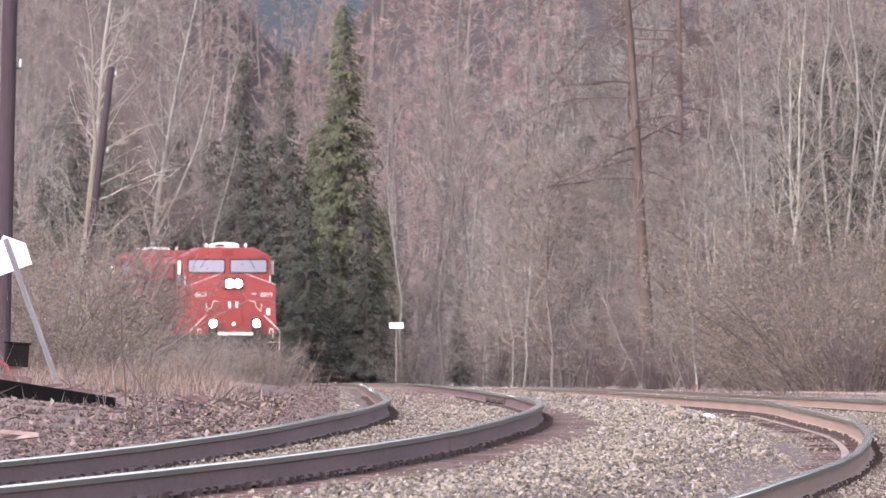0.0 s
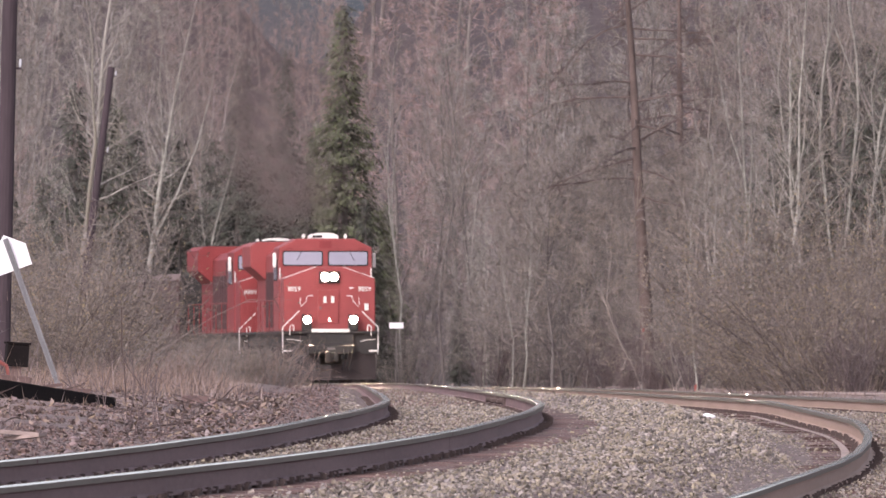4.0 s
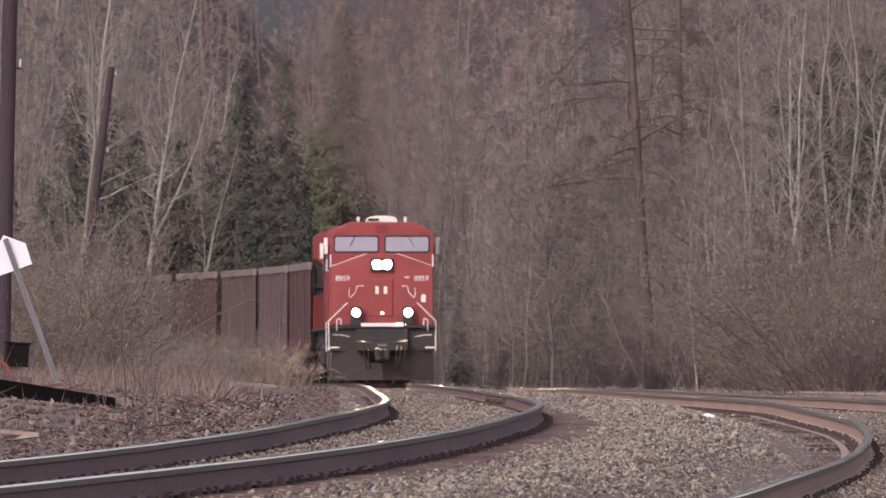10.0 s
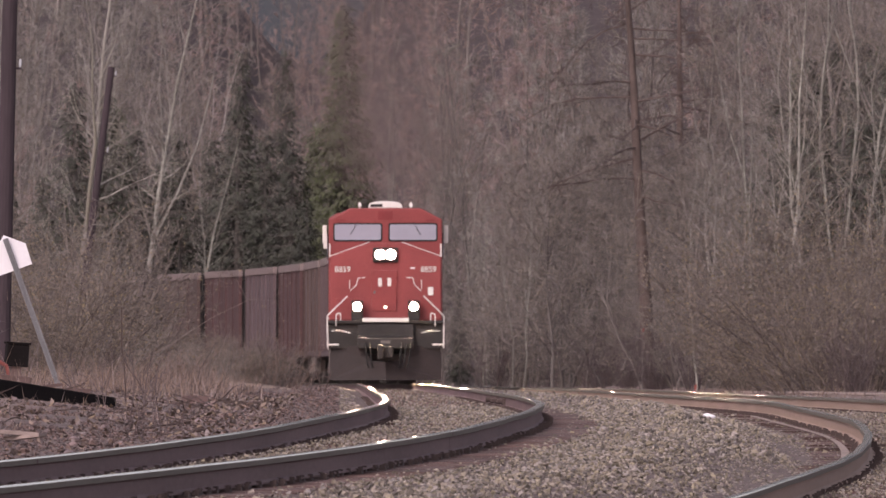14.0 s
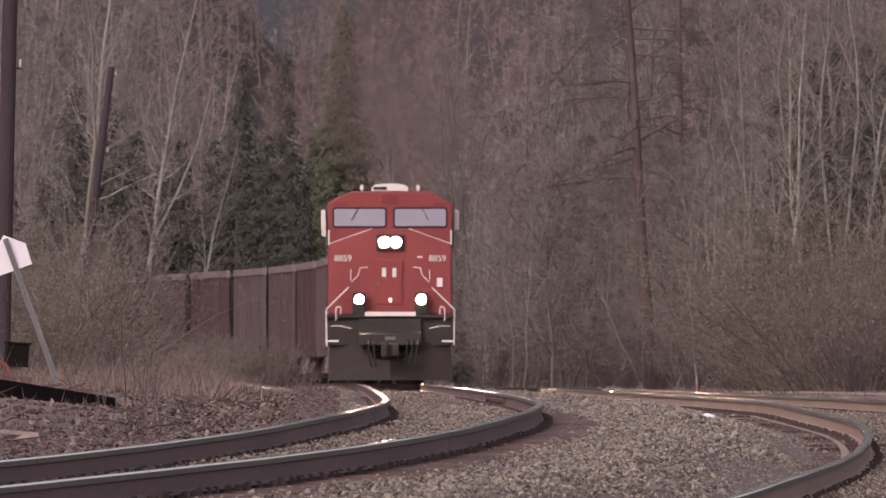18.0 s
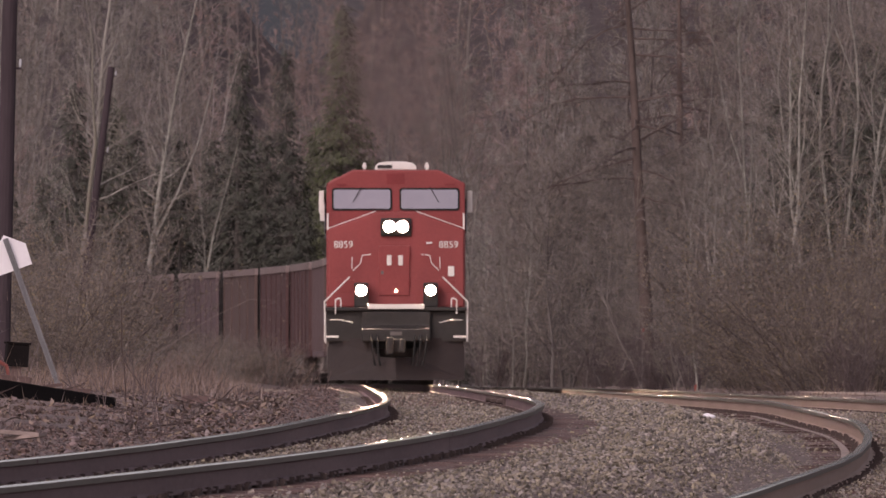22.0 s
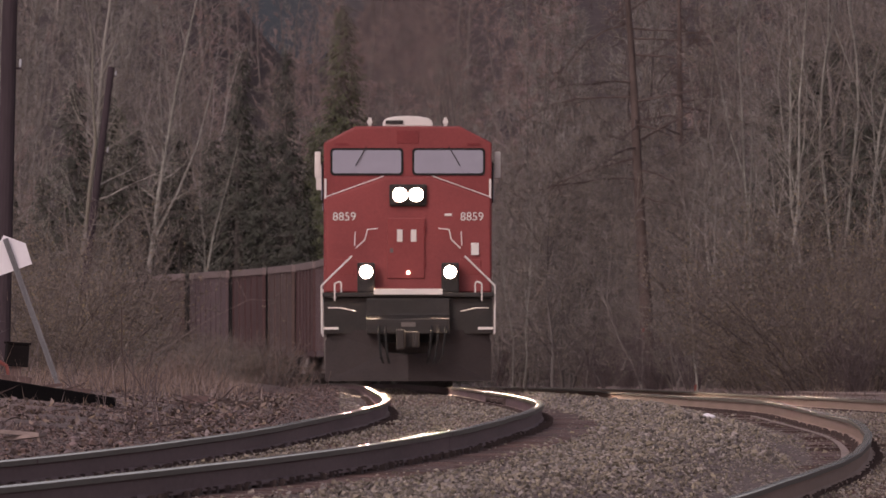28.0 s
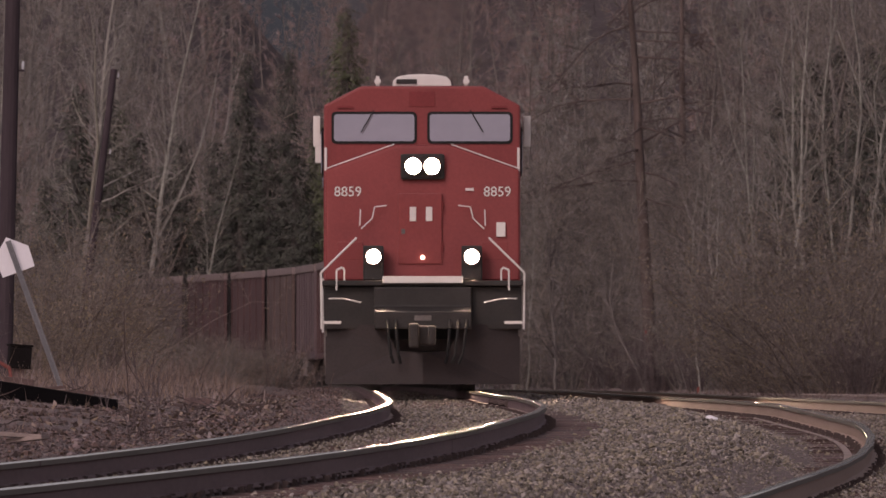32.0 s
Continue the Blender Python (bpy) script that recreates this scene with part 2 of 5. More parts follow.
Z_MAIN = [-1.068, -0.724, -0.494, -0.357, -0.241, -0.09, -0.033, -0.005, 0.027, 0.034, 0.062, 0.088, 0.086, 0.087]
Z_SIDE = [-1.069, -0.911, -0.805, -0.69, -0.469, -0.301, -0.178, -0.136, -0.043, -0.033, -0.029, -0.005, -0.036, -0.032]


def smooth_profile(zs):
    pad = np.interp(np.arange(-35.0, 1415.0, STEP), KNOTS, zs)
    w = np.hanning(33)
    sm = np.convolve(pad, w / w.sum(), "same")
    return np.interp(SS, np.arange(-35.0, 1415.0, STEP), sm)


ZM, ZS = smooth_profile(Z_MAIN), smooth_profile(Z_SIDE)


def along(s, o=0.0, side=False):
    """Place of the rail top level at s metres along the line and o metres to its right (arrays or numbers)."""
    x, y, th = np.interp(s, SS, CX), np.interp(s, SS, CY), np.interp(s, SS, TH)
    z = np.interp(s, SS, ZS if side else ZM)
    return x + o * np.cos(th), y - o * np.sin(th), z, th


RAIL_H = 0.165
TIE_TOP = RAIL_H + 0.018


def ground_z(s, o):
    """Height of the ballast and soil, by distance along the line and offset from it."""
    zm, zs = np.interp(s, SS, ZM), np.interp(s, SS, ZS)
    w = np.clip((o - 1.35) / (SIDING - 2.7), 0, 1)
    base = zm * (1 - w) + zs * w - TIE_TOP - 0.012
    heap = 0.13 * np.exp(-((o - SIDING * 0.52) / 0.52) ** 2)
    heap = heap + 0.15 * np.exp(-((o + 1.6) / 0.5) ** 2) * np.clip((s - 172) / 25, 0, 1)
    left = np.clip((-o - 1.9) / 2.4, 0, 1)
    far = np.clip((-o - 6.0) / 20.0, 0, 1)
    right = np.clip((o - SIDING - 2.2) / 5.0, 0, 1)
    return base + heap + left * 0.24 + far * 0.5 + right * np.where(s > 222, 0.17, -0.08 + 0.25 * np.clip((s - 175) / 47, 0, 1))


# ---- ground: one sheet out to the horizon ----
def spread(a, b, fine, far, grow=1.35):
    out = list(np.arange(a, b + 1e-6, fine))
    st = fine
    while out[-1] < far:
        st *= grow
        out.append(out[-1] + st)
    lo, st = [a], fine
    while lo[-1] > -far:
        st *= grow
        lo.append(lo[-1] - st)
    return np.array(lo[:0:-1] + out)


def slope_z(x, y):
    """The wooded rise behind the far curve, with a saddle in it."""
    f = np.clip((y - 807) / 339, 0, 1)
    saddle = 1 - 0.30 * np.exp(-((x / np.maximum(y, 1) + 0.0075) / 0.0045) ** 2)
    return 28 * f * f * (3 - 2 * f) * saddle


def make_ground():
    gx = spread(-14, 18, 0.35, 4500)
    gy = spread(80, 305, 1.3, 4500, 1.06)
    X, Y = np.meshgrid(gx, gy)
    yy = np.clip(Y, 37, 1053)
    s = np.interp(yy, CY, SS)
    th = np.interp(s, SS, TH)
    o = (X - np.interp(s, SS, CX)) * np.cos(th)
    Z = ground_z(s, o)
    near = np.clip(1 - np.abs(o) / 40, 0, 1)
    Z += 0.03 * np.sin(X * 2.3 + np.sin(Y * 0.7)) * np.sin(Y * 0.9) * near * (np.abs(o - 2.1) > 5)
    Z = Z + slope_z(X, Y)
    n, m = X.shape
    idx = np.arange(n * m).reshape(n, m)
    f = np.stack([idx[:-1, :-1], idx[:-1, 1:], idx[1:, 1:], idx[1:, :-1]], -1).reshape(-1, 4)
    ob = from_arrays("ground", np.stack([X, Y, Z], -1).reshape(-1, 3), f, M_SOIL, smooth=True)
    ob.data.materials.append(M_BED)
    ob.data.materials.append(M_LITTER)
    mid = (o[:-1, :-1] > -3.6) & (o[:-1, :-1] < SIDING + 2.2)
    ob.data.polygons.foreach_set("material_index", np.where(Y[:-1, :-1] > 673, 2, mid).ravel().astype(int))
    return tagged(ob, "brown soil and grey gravel beside the railway tracks", "ground", kind="structure")


make_ground()


def make_hill():
    n = 90
    xs = np.linspace(-900, 900, n)
    rows = []
    for k, (y, f) in enumerate(((1500, 0.0), (1700, 0.55), (1950, 1.0), (2300, 0.7))):
        for x in xs:
            h = 95 + 14 * math.sin(x * 0.011 + 1) + 9 * math.sin(x * 0.031) + 4 * math.sin(x * 0.09)
            rows.append((x, y, -0.5 + f * h))
    idx = np.arange(4 * n).reshape(4, n)
    f = np.stack([idx[:-1, :-1], idx[:-1, 1:], idx[1:, 1:], idx[1:, :-1]], -1).reshape(-1, 4)
    tagged(from_arrays("backdrop", rows, f, M_HILL, smooth=True), "distant wooded hillside with the blue of distance put into its colour", "hill", kind="structure")


make_hill()

# ---- tracks ----
PROFILE = [(-0.062, 0), (0.062, 0), (0.062, 0.010), (0.013, 0.026), (0.010, 0.112), (0.034, 0.122), (0.036, 0.1545), (0.0345, 0.1585), (0.028, 0.1622), (0.011, 0.1642),
           (-0.011, 0.1642), (-0.028, 0.1622), (-0.0345, 0.1585), (-0.036, 0.1545), (-0.034, 0.122), (-0.010, 0.112), (-0.013, 0.026), (-0.062, 0.010)]


def rail_mesh(name, o, side, s0, s1, parent, label):
    ss = np.concatenate([np.arange(s0, min(330, s1), 0.6), np.arange(330, s1, 3.0)]) if s0 < 330 else np.arange(s0, s1, 3.0)
    x, y, z, th = along(ss, o, side)
    k = len(PROFILE)
    V = np.zeros((len(ss), k, 3))
    wob = 0.004 * np.sin(ss * 0.9 + o) + 0.003 * np.sin(ss * 0.37)
    for j, (u, v) in enumerate(PROFILE):
        V[:, j, 0], V[:, j, 1] = x + (u + wob) * np.cos(th), y - (u + wob) * np.sin(th)
        V[:, j, 2] = z - 0.164 + v
    i = np.arange(len(ss) - 1)[:, None] * k
    j = np.arange(k)[None]
    j2 = (j + 1) % k
    f = np.stack([i + j, i + k + j, i + k + j2, i + j2], -1).reshape(-1, 4)
    ob = from_arrays(name, V.reshape(-1, 3), f, M_RUSTLIT if side else M_RUST, parent, label)
    ob.data.materials.append(M_HEAD)
    mi = np.zeros((len(ss) - 1, k), int)
    ob.data.materials.append(M_HEADSIDE)
    mi[:, 6:13] = 1
    mi[:, 5] = mi[:, 13] = 2
    ob.data.polygons.foreach_set("material_index", mi.ravel())
    crown = np.zeros((len(ss) - 1, k), bool)
    crown[:, 6:13] = True
    ob.data.polygons.foreach_set("use_smooth", crown.ravel())
    return ob


def plate_mesh():
    bm = bmesh.new()
    box(bm, -0.098, 0.098, -0.08, 0.08, 0, 0.016)
    for sx in (-0.083, 0.083):
        for sy in (-0.05, 0.05):
            box(bm, sx - 0.012, sx + 0.012, sy - 0.012, sy + 0.012, 0.016, 0.042)
    for sx in (-0.062, 0.062):
        box(bm, sx - 0.02, sx + 0.02, 0.1, 0.13, -0.02, 0.036)
    me = bpy.data.meshes.new("tie_plate")
    bm.to_mesh(me)
    bm.free()
    me.materials.append(M_PLATE)
    return me


PLATE = plate_mesh()


def tie_mesh(seed):
    rnd = random.Random(seed)
    bm = bmesh.new()
    vs = box(bm, -1.28, 1.28, -0.115, 0.115, -0.17, 0, 0.012)
    for v in bm.verts:
        v.co += Vector((rnd.uniform(-0.03, 0.03), rnd.uniform(-0.008, 0.008), rnd.uniform(-0.006, 0.006)))
    me = bpy.data.meshes.new("tie")
    bm.to_mesh(me)
    bm.free()
    me.materials.append(M_TIE)
    return me


TIES = [tie_mesh(i) for i in range(6)]


def far_tie():
    bm = bmesh.new()
    box(bm, -1.28, 1.28, -0.115, 0.115, -0.17, 0)
    me = bpy.data.meshes.new("tie")
    bm.to_mesh(me)
    bm.free()
    return me


FAR_TIE = far_tie()


def make_track(name, off, side, label, s_end):
    rnd = random.Random(len(name))
    root = new(name)
    tagged(root, label, "railway track", "railway tracks", "structure")
    rail_mesh("rail", off - 0.755, side, 47, s_end, root, "worn steel rail, rusty web and shiny head")
    rail_mesh("rail", off + 0.755, side, 47, s_end, root, "worn steel rail, rusty web and shiny head")
    n = 0
    rest = [[], []]
    for s in np.arange(72, s_end - 2, 0.54):
        s = s + rnd.uniform(-0.04, 0.04)
        x, y, z, th = (float(v) for v in along(s, off + rnd.uniform(-0.04, 0.04), side))
        m = Matrix.Translation((x, y, z - TIE_TOP)) @ Matrix.Rotation(-th + rnd.uniform(-0.015, 0.015), 4, "Z")
        me = rnd.choice(TIES)
        if 98 < s < 234:
            t = new("sleeper", me)
            t.parent, t.matrix_basis = root, m
            for o in (-0.755, 0.755):
                p = new("tie_plate", PLATE)
                p.parent, p.matrix_basis = t, Matrix.Translation((o, 0, 0.001))
        else:
            far = s > 304
            for me2, k, mm in ((FAR_TIE if s > 234 else me, 0, m), *(((PLATE, 1, m @ Matrix.Translation((o, 0, 0.001))) for o in (-0.755, 0.755)) if not far else ())):
                rest[k].append((me2, mm))
    for k, (nm, material) in enumerate((("sleepers", M_TIE), ("tie_plates", M_PLATE))):
        vs, fs, base = [], [], 0
        for me, mm in rest[k]:
            for v in me.vertices:
                vs.append(mm @ v.co)
            for f in me.polygons:
                ids = [base + i for i in f.vertices]
                for a in range(1, len(ids) - 1):
                    fs.append((ids[0], ids[a], ids[a + 1]))
            base += len(me.vertices)
        ob = from_arrays(nm, [tuple(v) for v in vs], fs, material, root)
        tagged(ob, kind="stuff")
    return root


def rail_slice(name, o, side, s, length, grow, material, parent, label):
    """A short stretch of rail a little stouter than the rest: a weld or a clamp."""
    V = []
    for e in (-length / 2, length / 2):
        x, y, z, th = (float(v) for v in along(s + e, o, side))
        for u, v in PROFILE:
            V.append((x + u * grow * math.cos(th), y - u * grow * math.sin(th), z - 0.164 + (v if v > 0.12 else v * 1.01 - 0.0008)))
    k = len(PROFILE)
    bm = bmesh.new()
    vs = [bm.verts.new(v) for v in V]
    for j in range(k):
        if not 6 <= j < 13:
            bm.faces.new((vs[j], vs[k + j], vs[k + (j + 1) % k], vs[(j + 1) % k]))
    bmesh.ops.recalc_face_normals(bm, faces=bm.faces)
    return link(name, bm, material, parent, label)


def joint_bar(o, s, parent):
    """A bolted joint on the inner side of a rail."""
    x, y, z, th = (float(v) for v in along(s, o))
    m = Matrix.Translation((x, y, z - 0.164)) @ Matrix.Rotation(-th, 4, "Z")
    bm = bmesh.new()
    box(bm, -0.055, -0.011, -0.46, 0.46, 0.025, 0.112, 0.008)
    bar = part("joint_bar", bm, M_PLATE, parent, "dark rusty joint bar")
    bar.matrix_basis = m
    for k in range(4):
        bm = bmesh.new()
        tube(bm, (-0.055, -0.33 + 0.22 * k, 0.072), (-0.11, -0.33 + 0.22 * k, 0.072), 0.034, n=6)
        part("bolt", bm, M_PLATE, bar)


MAIN = make_track("main_track", 0.0, False, "curving railway track with rusty rails on weathered wooden sleepers", 1310)
SIDE_TRACK = make_track("siding_track", SIDING, True, "second curving railway track with rusty rails beside gravel", 819)


for o, s in ((-0.755, 119.5), (-0.755, 123.5), (-0.755, 142.0), (0.755, 121.0), (0.755, 138.0), (0.755, 112.0)):
    rail_slice("weld", o, False, s, 0.1, 1.03, M_WELD, MAIN, "dark weld across the rail web")
for s in (151.0, 163.0, 190.0):
    rail_slice("weld", SIDING + 0.755, True, s, 0.1, 1.03, M_RUST, SIDE_TRACK, "dark weld across the rail web")
for s in (222.0, 230.5, 239.0):
    joint_bar(0.755, s, MAIN)


def make_ballast():
    rng = np.random.default_rng(5)
    zones = [(103, 152, -5.0, SIDING + 2.4, 82000), (152, 222, -5.5, SIDING + 2.4, 68000), (222, 351, -3.4, SIDING + 2.2, 14000), (351, 562, -3.0, SIDING + 2, 5000)]
    S, O = [], []
    for s0, s1, o0, o1, n in zones:
        S.append(rng.uniform(s0, s1, n))
        O.append(rng.uniform(o0, o1, n))
    S, O = np.concatenate(S), np.concatenate(O)
    # keep the sleepers and rails mostly clear
    keep = np.ones(len(S), bool)
    for c in (0.0, SIDING):
        d = np.abs(O - c)
        spilt = (c > 1) & (O < c)
        keep &= ~((d < 1.27) & (rng.random(len(S)) < np.where(d < 0.62, 0.25, np.where(spilt, 0.4, np.where(d > 1.0, 0.45, 0.93)))))
        keep &= ~(np.abs(d - 0.755) < 0.105)
    S, O = S[keep], O[keep]
    x, y, _, th = along(S, O)
    z = ground_z(S, O) + np.where((np.abs(O) < 0.64) | (np.abs(O - SIDING) < 0.64), 0.035, 0)
    n = len(S)
    base = np.array([(1, 0, 0), (-1, 0, 0), (0, 1, 0), (0, -1, 0), (0, 0, 1), (0, 0, -1)], float)
    tri = np.array([(0, 2, 4), (2, 1, 4), (1, 3, 4), (3, 0, 4), (2, 0, 5), (1, 2, 5), (3, 1, 5), (0, 3, 5)])
    size = rng.uniform(0.0075, 0.0165, n) * (1 + 0.7 * (rng.random(n) < 0.06))
    size = np.where(S > 222, size * 1.25, size) * np.where(np.abs(O - 2.1 - 0.3 * np.sin(S * 0.3)) < 0.7, 1.16, 0.8)
    size = np.where(O < -1.5, size * np.where(rng.random(n) < 0.05, 1.8, 0.95), size)
    V = base[None] * size[:, None, None] * rng.uniform(0.75, 1.3, (n, 6, 3))
    V += rng.normal(0, 0.22, (n, 6, 3)) * size[:, None, None]
    quat = rng.normal(0, 1, (n, 4))
    quat /= np.linalg.norm(quat, axis=1)[:, None]
    w, u = quat[:, None, :1], quat[:, None, 1:]
    u = np.broadcast_to(u, V.shape)
    V = V + 2 * np.cross(u, np.cross(u, V) + w * V)
    V[..., 2] *= 0.85
    V += np.stack([x, y, z + size * rng.uniform(0.0, 0.9, n)], -1)[:, None]
    for nm, pick, material, label in (("ballast", O > -1.25, M_BALLAST, "loose grey and tan crushed stone ballast"), ("dirty_stones", O <= -1.25, M_DIRTY, "dirty brown stones and rubble on the track shoulder")):
        W_ = V[pick]
        F_ = (tri[None] + (np.arange(len(W_)) * 6)[:, None, None]).reshape(-1, 3)
        tagged(from_arrays(nm, W_.reshape(-1, 3), F_, material), label, "gravel", kind="stuff")


make_ballast()


# ---- woody plants ----
class Sticks:
    def __init__(self):
        self.v, self.f = [], []

    def chain(self, pts, rad, sides=3):
        b = len(self.v)
        k = len(pts)
        for i in range(k):
            p = pts[i]
            d = (pts[min(i + 1, k - 1)] - pts[max(i - 1, 0)]).normalized()
            u = d.orthogonal().normalized()
            w = d.cross(u)
            if i == k - 1 and rad[i] < 0.004:
                self.v.append(tuple(p))
                break
            for j in range(sides):
                a = 6.2832 * j / sides
                self.v.append(tuple(p + rad[i] * (math.cos(a) * u + math.sin(a) * w)))
        for i in range(k - 1):
            last = i == k - 2 and rad[-1] < 0.004
            for j in range(sides):
                a, c = b + i * sides + j, b + i * sides + (j + 1) % sides
                if last:
                    self.f.append((a, c, b + (i + 1) * sides))
                else:
                    a2, c2 = a + sides, c + sides
                    self.f += [(a, c, c2), (a, c2, a2)]

    def mesh(self, name, material, parent, stuff=False):
        ob = from_arrays(name, self.v, self.f, material, parent, smooth=True)
        if stuff:
            ob["kind"] = "stuff"
        return ob

    def join(self, other):
        n = len(self.v)
        self.v += other.v
        self.f += [tuple(i + n for i in f) for f in other.f]


def bent(p, d, length, k, rnd, wob, rise):
    pts = [p]
    step = length / k
    for _ in range(k):
        d = (d + Vector((rnd.gauss(0, wob), rnd.gauss(0, wob), rnd.gauss(0, wob) + rise))).normalized()
        pts.append(pts[-1] + d * step)
    return pts


def bare_tree(name, seed, h, r, reach, limbs, lowest, m_bark, m_twig, label, lean=0.02, rise=0.08, subs=7, twigs=5, up=0.5, tw=0.009, forks=0, wob=0.06):
    rnd = random.Random(seed)
    root = new(name)
    tagged(root, label, "tree", "trees along the line")
    trunk, branch, fine = Sticks(), Sticks(), Sticks()
    kk = 12
    tp = bent(Vector((0, 0, -0.3)), Vector((rnd.uniform(-lean, lean), rnd.uniform(-lean, lean), 1)), h + 0.3, kk, rnd, wob, 0.05)
    trunk.chain(tp, [r * (1 - 0.93 * (i / kk)) + (0.25 * r if i == 0 else 0) for i in range(kk + 1)], 8)

    def limb(p, d, L, rr, subs):
        lp = bent(p, d, L, 5, rnd, 0.13, rise)
        branch.chain(lp, [rr, rr * 0.8, rr * 0.6, rr * 0.42, rr * 0.26, 0.003], 4)
        for _ in range(subs):
            f = rnd.uniform(0.25, 0.98) * 5
            i = min(int(f), 4)
            q = lp[i].lerp(lp[i + 1], f - i)
            ld = (lp[i + 1] - lp[i]).normalized()
            sd = (ld + Vector((rnd.uniform(-1, 1), rnd.uniform(-1, 1), rnd.uniform(-0.8, 0.8))) * 1.1).normalized()
            sl = L * rnd.uniform(0.2, 0.5) * (1.15 - 0.6 * f / 5)
            sp = bent(q, sd, sl, 2, rnd, 0.2, rise)
            fine.chain(sp, [tw * 1.4, tw, 0.002], 3)
            for _ in range(twigs):
                g = rnd.uniform(0.1, 0.95) * 2
                k = min(int(g), 1)
                tq = sp[k].lerp(sp[k + 1], g - k)
                td = (sd + Vector((rnd.uniform(-1, 1), rnd.uniform(-1, 1), rnd.uniform(-0.9, 0.8))) * 1.15).normalized()
                fine.chain([tq, tq + td * rnd.uniform(0.2, 0.6)], [tw * 0.75, 0.001], 3)

    for n in range(limbs):
        f = lowest + (0.97 - lowest) * ((n + rnd.random()) / limbs)
        i = min(int(f * kk), kk - 1)
        p = tp[i].lerp(tp[i + 1], f * kk - i)
        a = rnd.uniform(0, 6.28)
        d = Vector((math.cos(a), math.sin(a), up + rnd.uniform(-0.25, 0.35))).normalized()
        L = reach * (1.12 - f) ** 0.75 * rnd.uniform(0.6, 1.15) / (1.12 - lowest) ** 0.75
        limb(p, d, L, min(0.05, max(0.012, r * 0.42 * (1.05 - f))), subs)
    for n in range(forks):
        f = rnd.uniform(0.3, 0.55)
        i = int(f * kk)
        a = rnd.uniform(0, 6.28)
        d = Vector((math.cos(a) * 0.35, math.sin(a) * 0.35, 1)).normalized()
        limb(tp[i], d, h * (1 - f) * 0.9, r * 0.55, subs * 3)
    trunk.mesh("trunk", m_bark, root)
    n = len(branch.f)
    branch.join(fine)
    crown = branch.mesh("crown", m_bark, root, True)
    crown.data.materials.append(m_twig)
    mi = np.ones(len(branch.f), int)
    mi[:n] = 0
    crown.data.polygons.foreach_set("material_index", mi)
    return root


def shrub(name, seed, h, width, stems, m_twig, label, subs=9, twigs=8, tw=0.008, category="shrub", splay=0.8, buds=0.0, apart=5, rise=-0.02):
    rnd = random.Random(seed)
    root = new(name)
    tagged(root, label, category, "brush along the line")
    crown, bud = Sticks(), Sticks()
    for n in range(stems):
        a, q = rnd.uniform(0, 6.28), rnd.random() ** 0.6
        p = Vector((math.cos(a) * q * width * 0.25, math.sin(a) * q * width * 0.25, -0.1))
        d = Vector((math.cos(a) * q * splay, math.sin(a) * q * splay, 1)).normalized()
        L = h * rnd.uniform(0.5, 1.1) * (1 - 0.2 * q)
        sp = bent(p, d, L, 5, rnd, 0.16, rise)
        own = Sticks() if n < apart else crown
        own.chain(sp, [tw * 2.4, tw * 2.1, tw * 1.7, tw * 1.3, tw, 0.003], 3)
        if n < apart:
            own.mesh("stem", m_twig, root)
        for _ in range(subs):
            f = rnd.uniform(0.1, 0.98) * 5
            i = min(int(f), 4)
            b = sp[i].lerp(sp[i + 1], f - i)
            sd = ((sp[i + 1] - sp[i]).normalized() * 0.5 + Vector((rnd.uniform(-1, 1), rnd.uniform(-1, 1), rnd.uniform(-0.5, 0.8)))).normalized()
            bp = bent(b, sd, L * rnd.uniform(0.12, 0.3), 2, rnd, 0.25, 0.04)
            crown.chain(bp, [tw, tw * 0.75, 0.002], 3)
            for _ in range(twigs):
                g = rnd.uniform(0, 0.98) * 2
                k = int(g)
                tq = bp[k].lerp(bp[k + 1], g - k)
                td = (sd * 0.5 + Vector((rnd.uniform(-1, 1), rnd.uniform(-1, 1), rnd.uniform(-0.7, 0.9)))).normalized()
                te = tq + td * rnd.uniform(0.12, 0.45) * min(1, h / 2.5)
                crown.chain([tq, te], [tw * 0.7, 0.001], 3)
                if rnd.random() < buds:
                    bud.chain([te, te + td * 0.06], [0.017, 0.001], 3)
    crown.mesh("crown", m_twig, root, True)
    if bud.v:
        bud.mesh("budding", M_BUD, root, True)
    return root


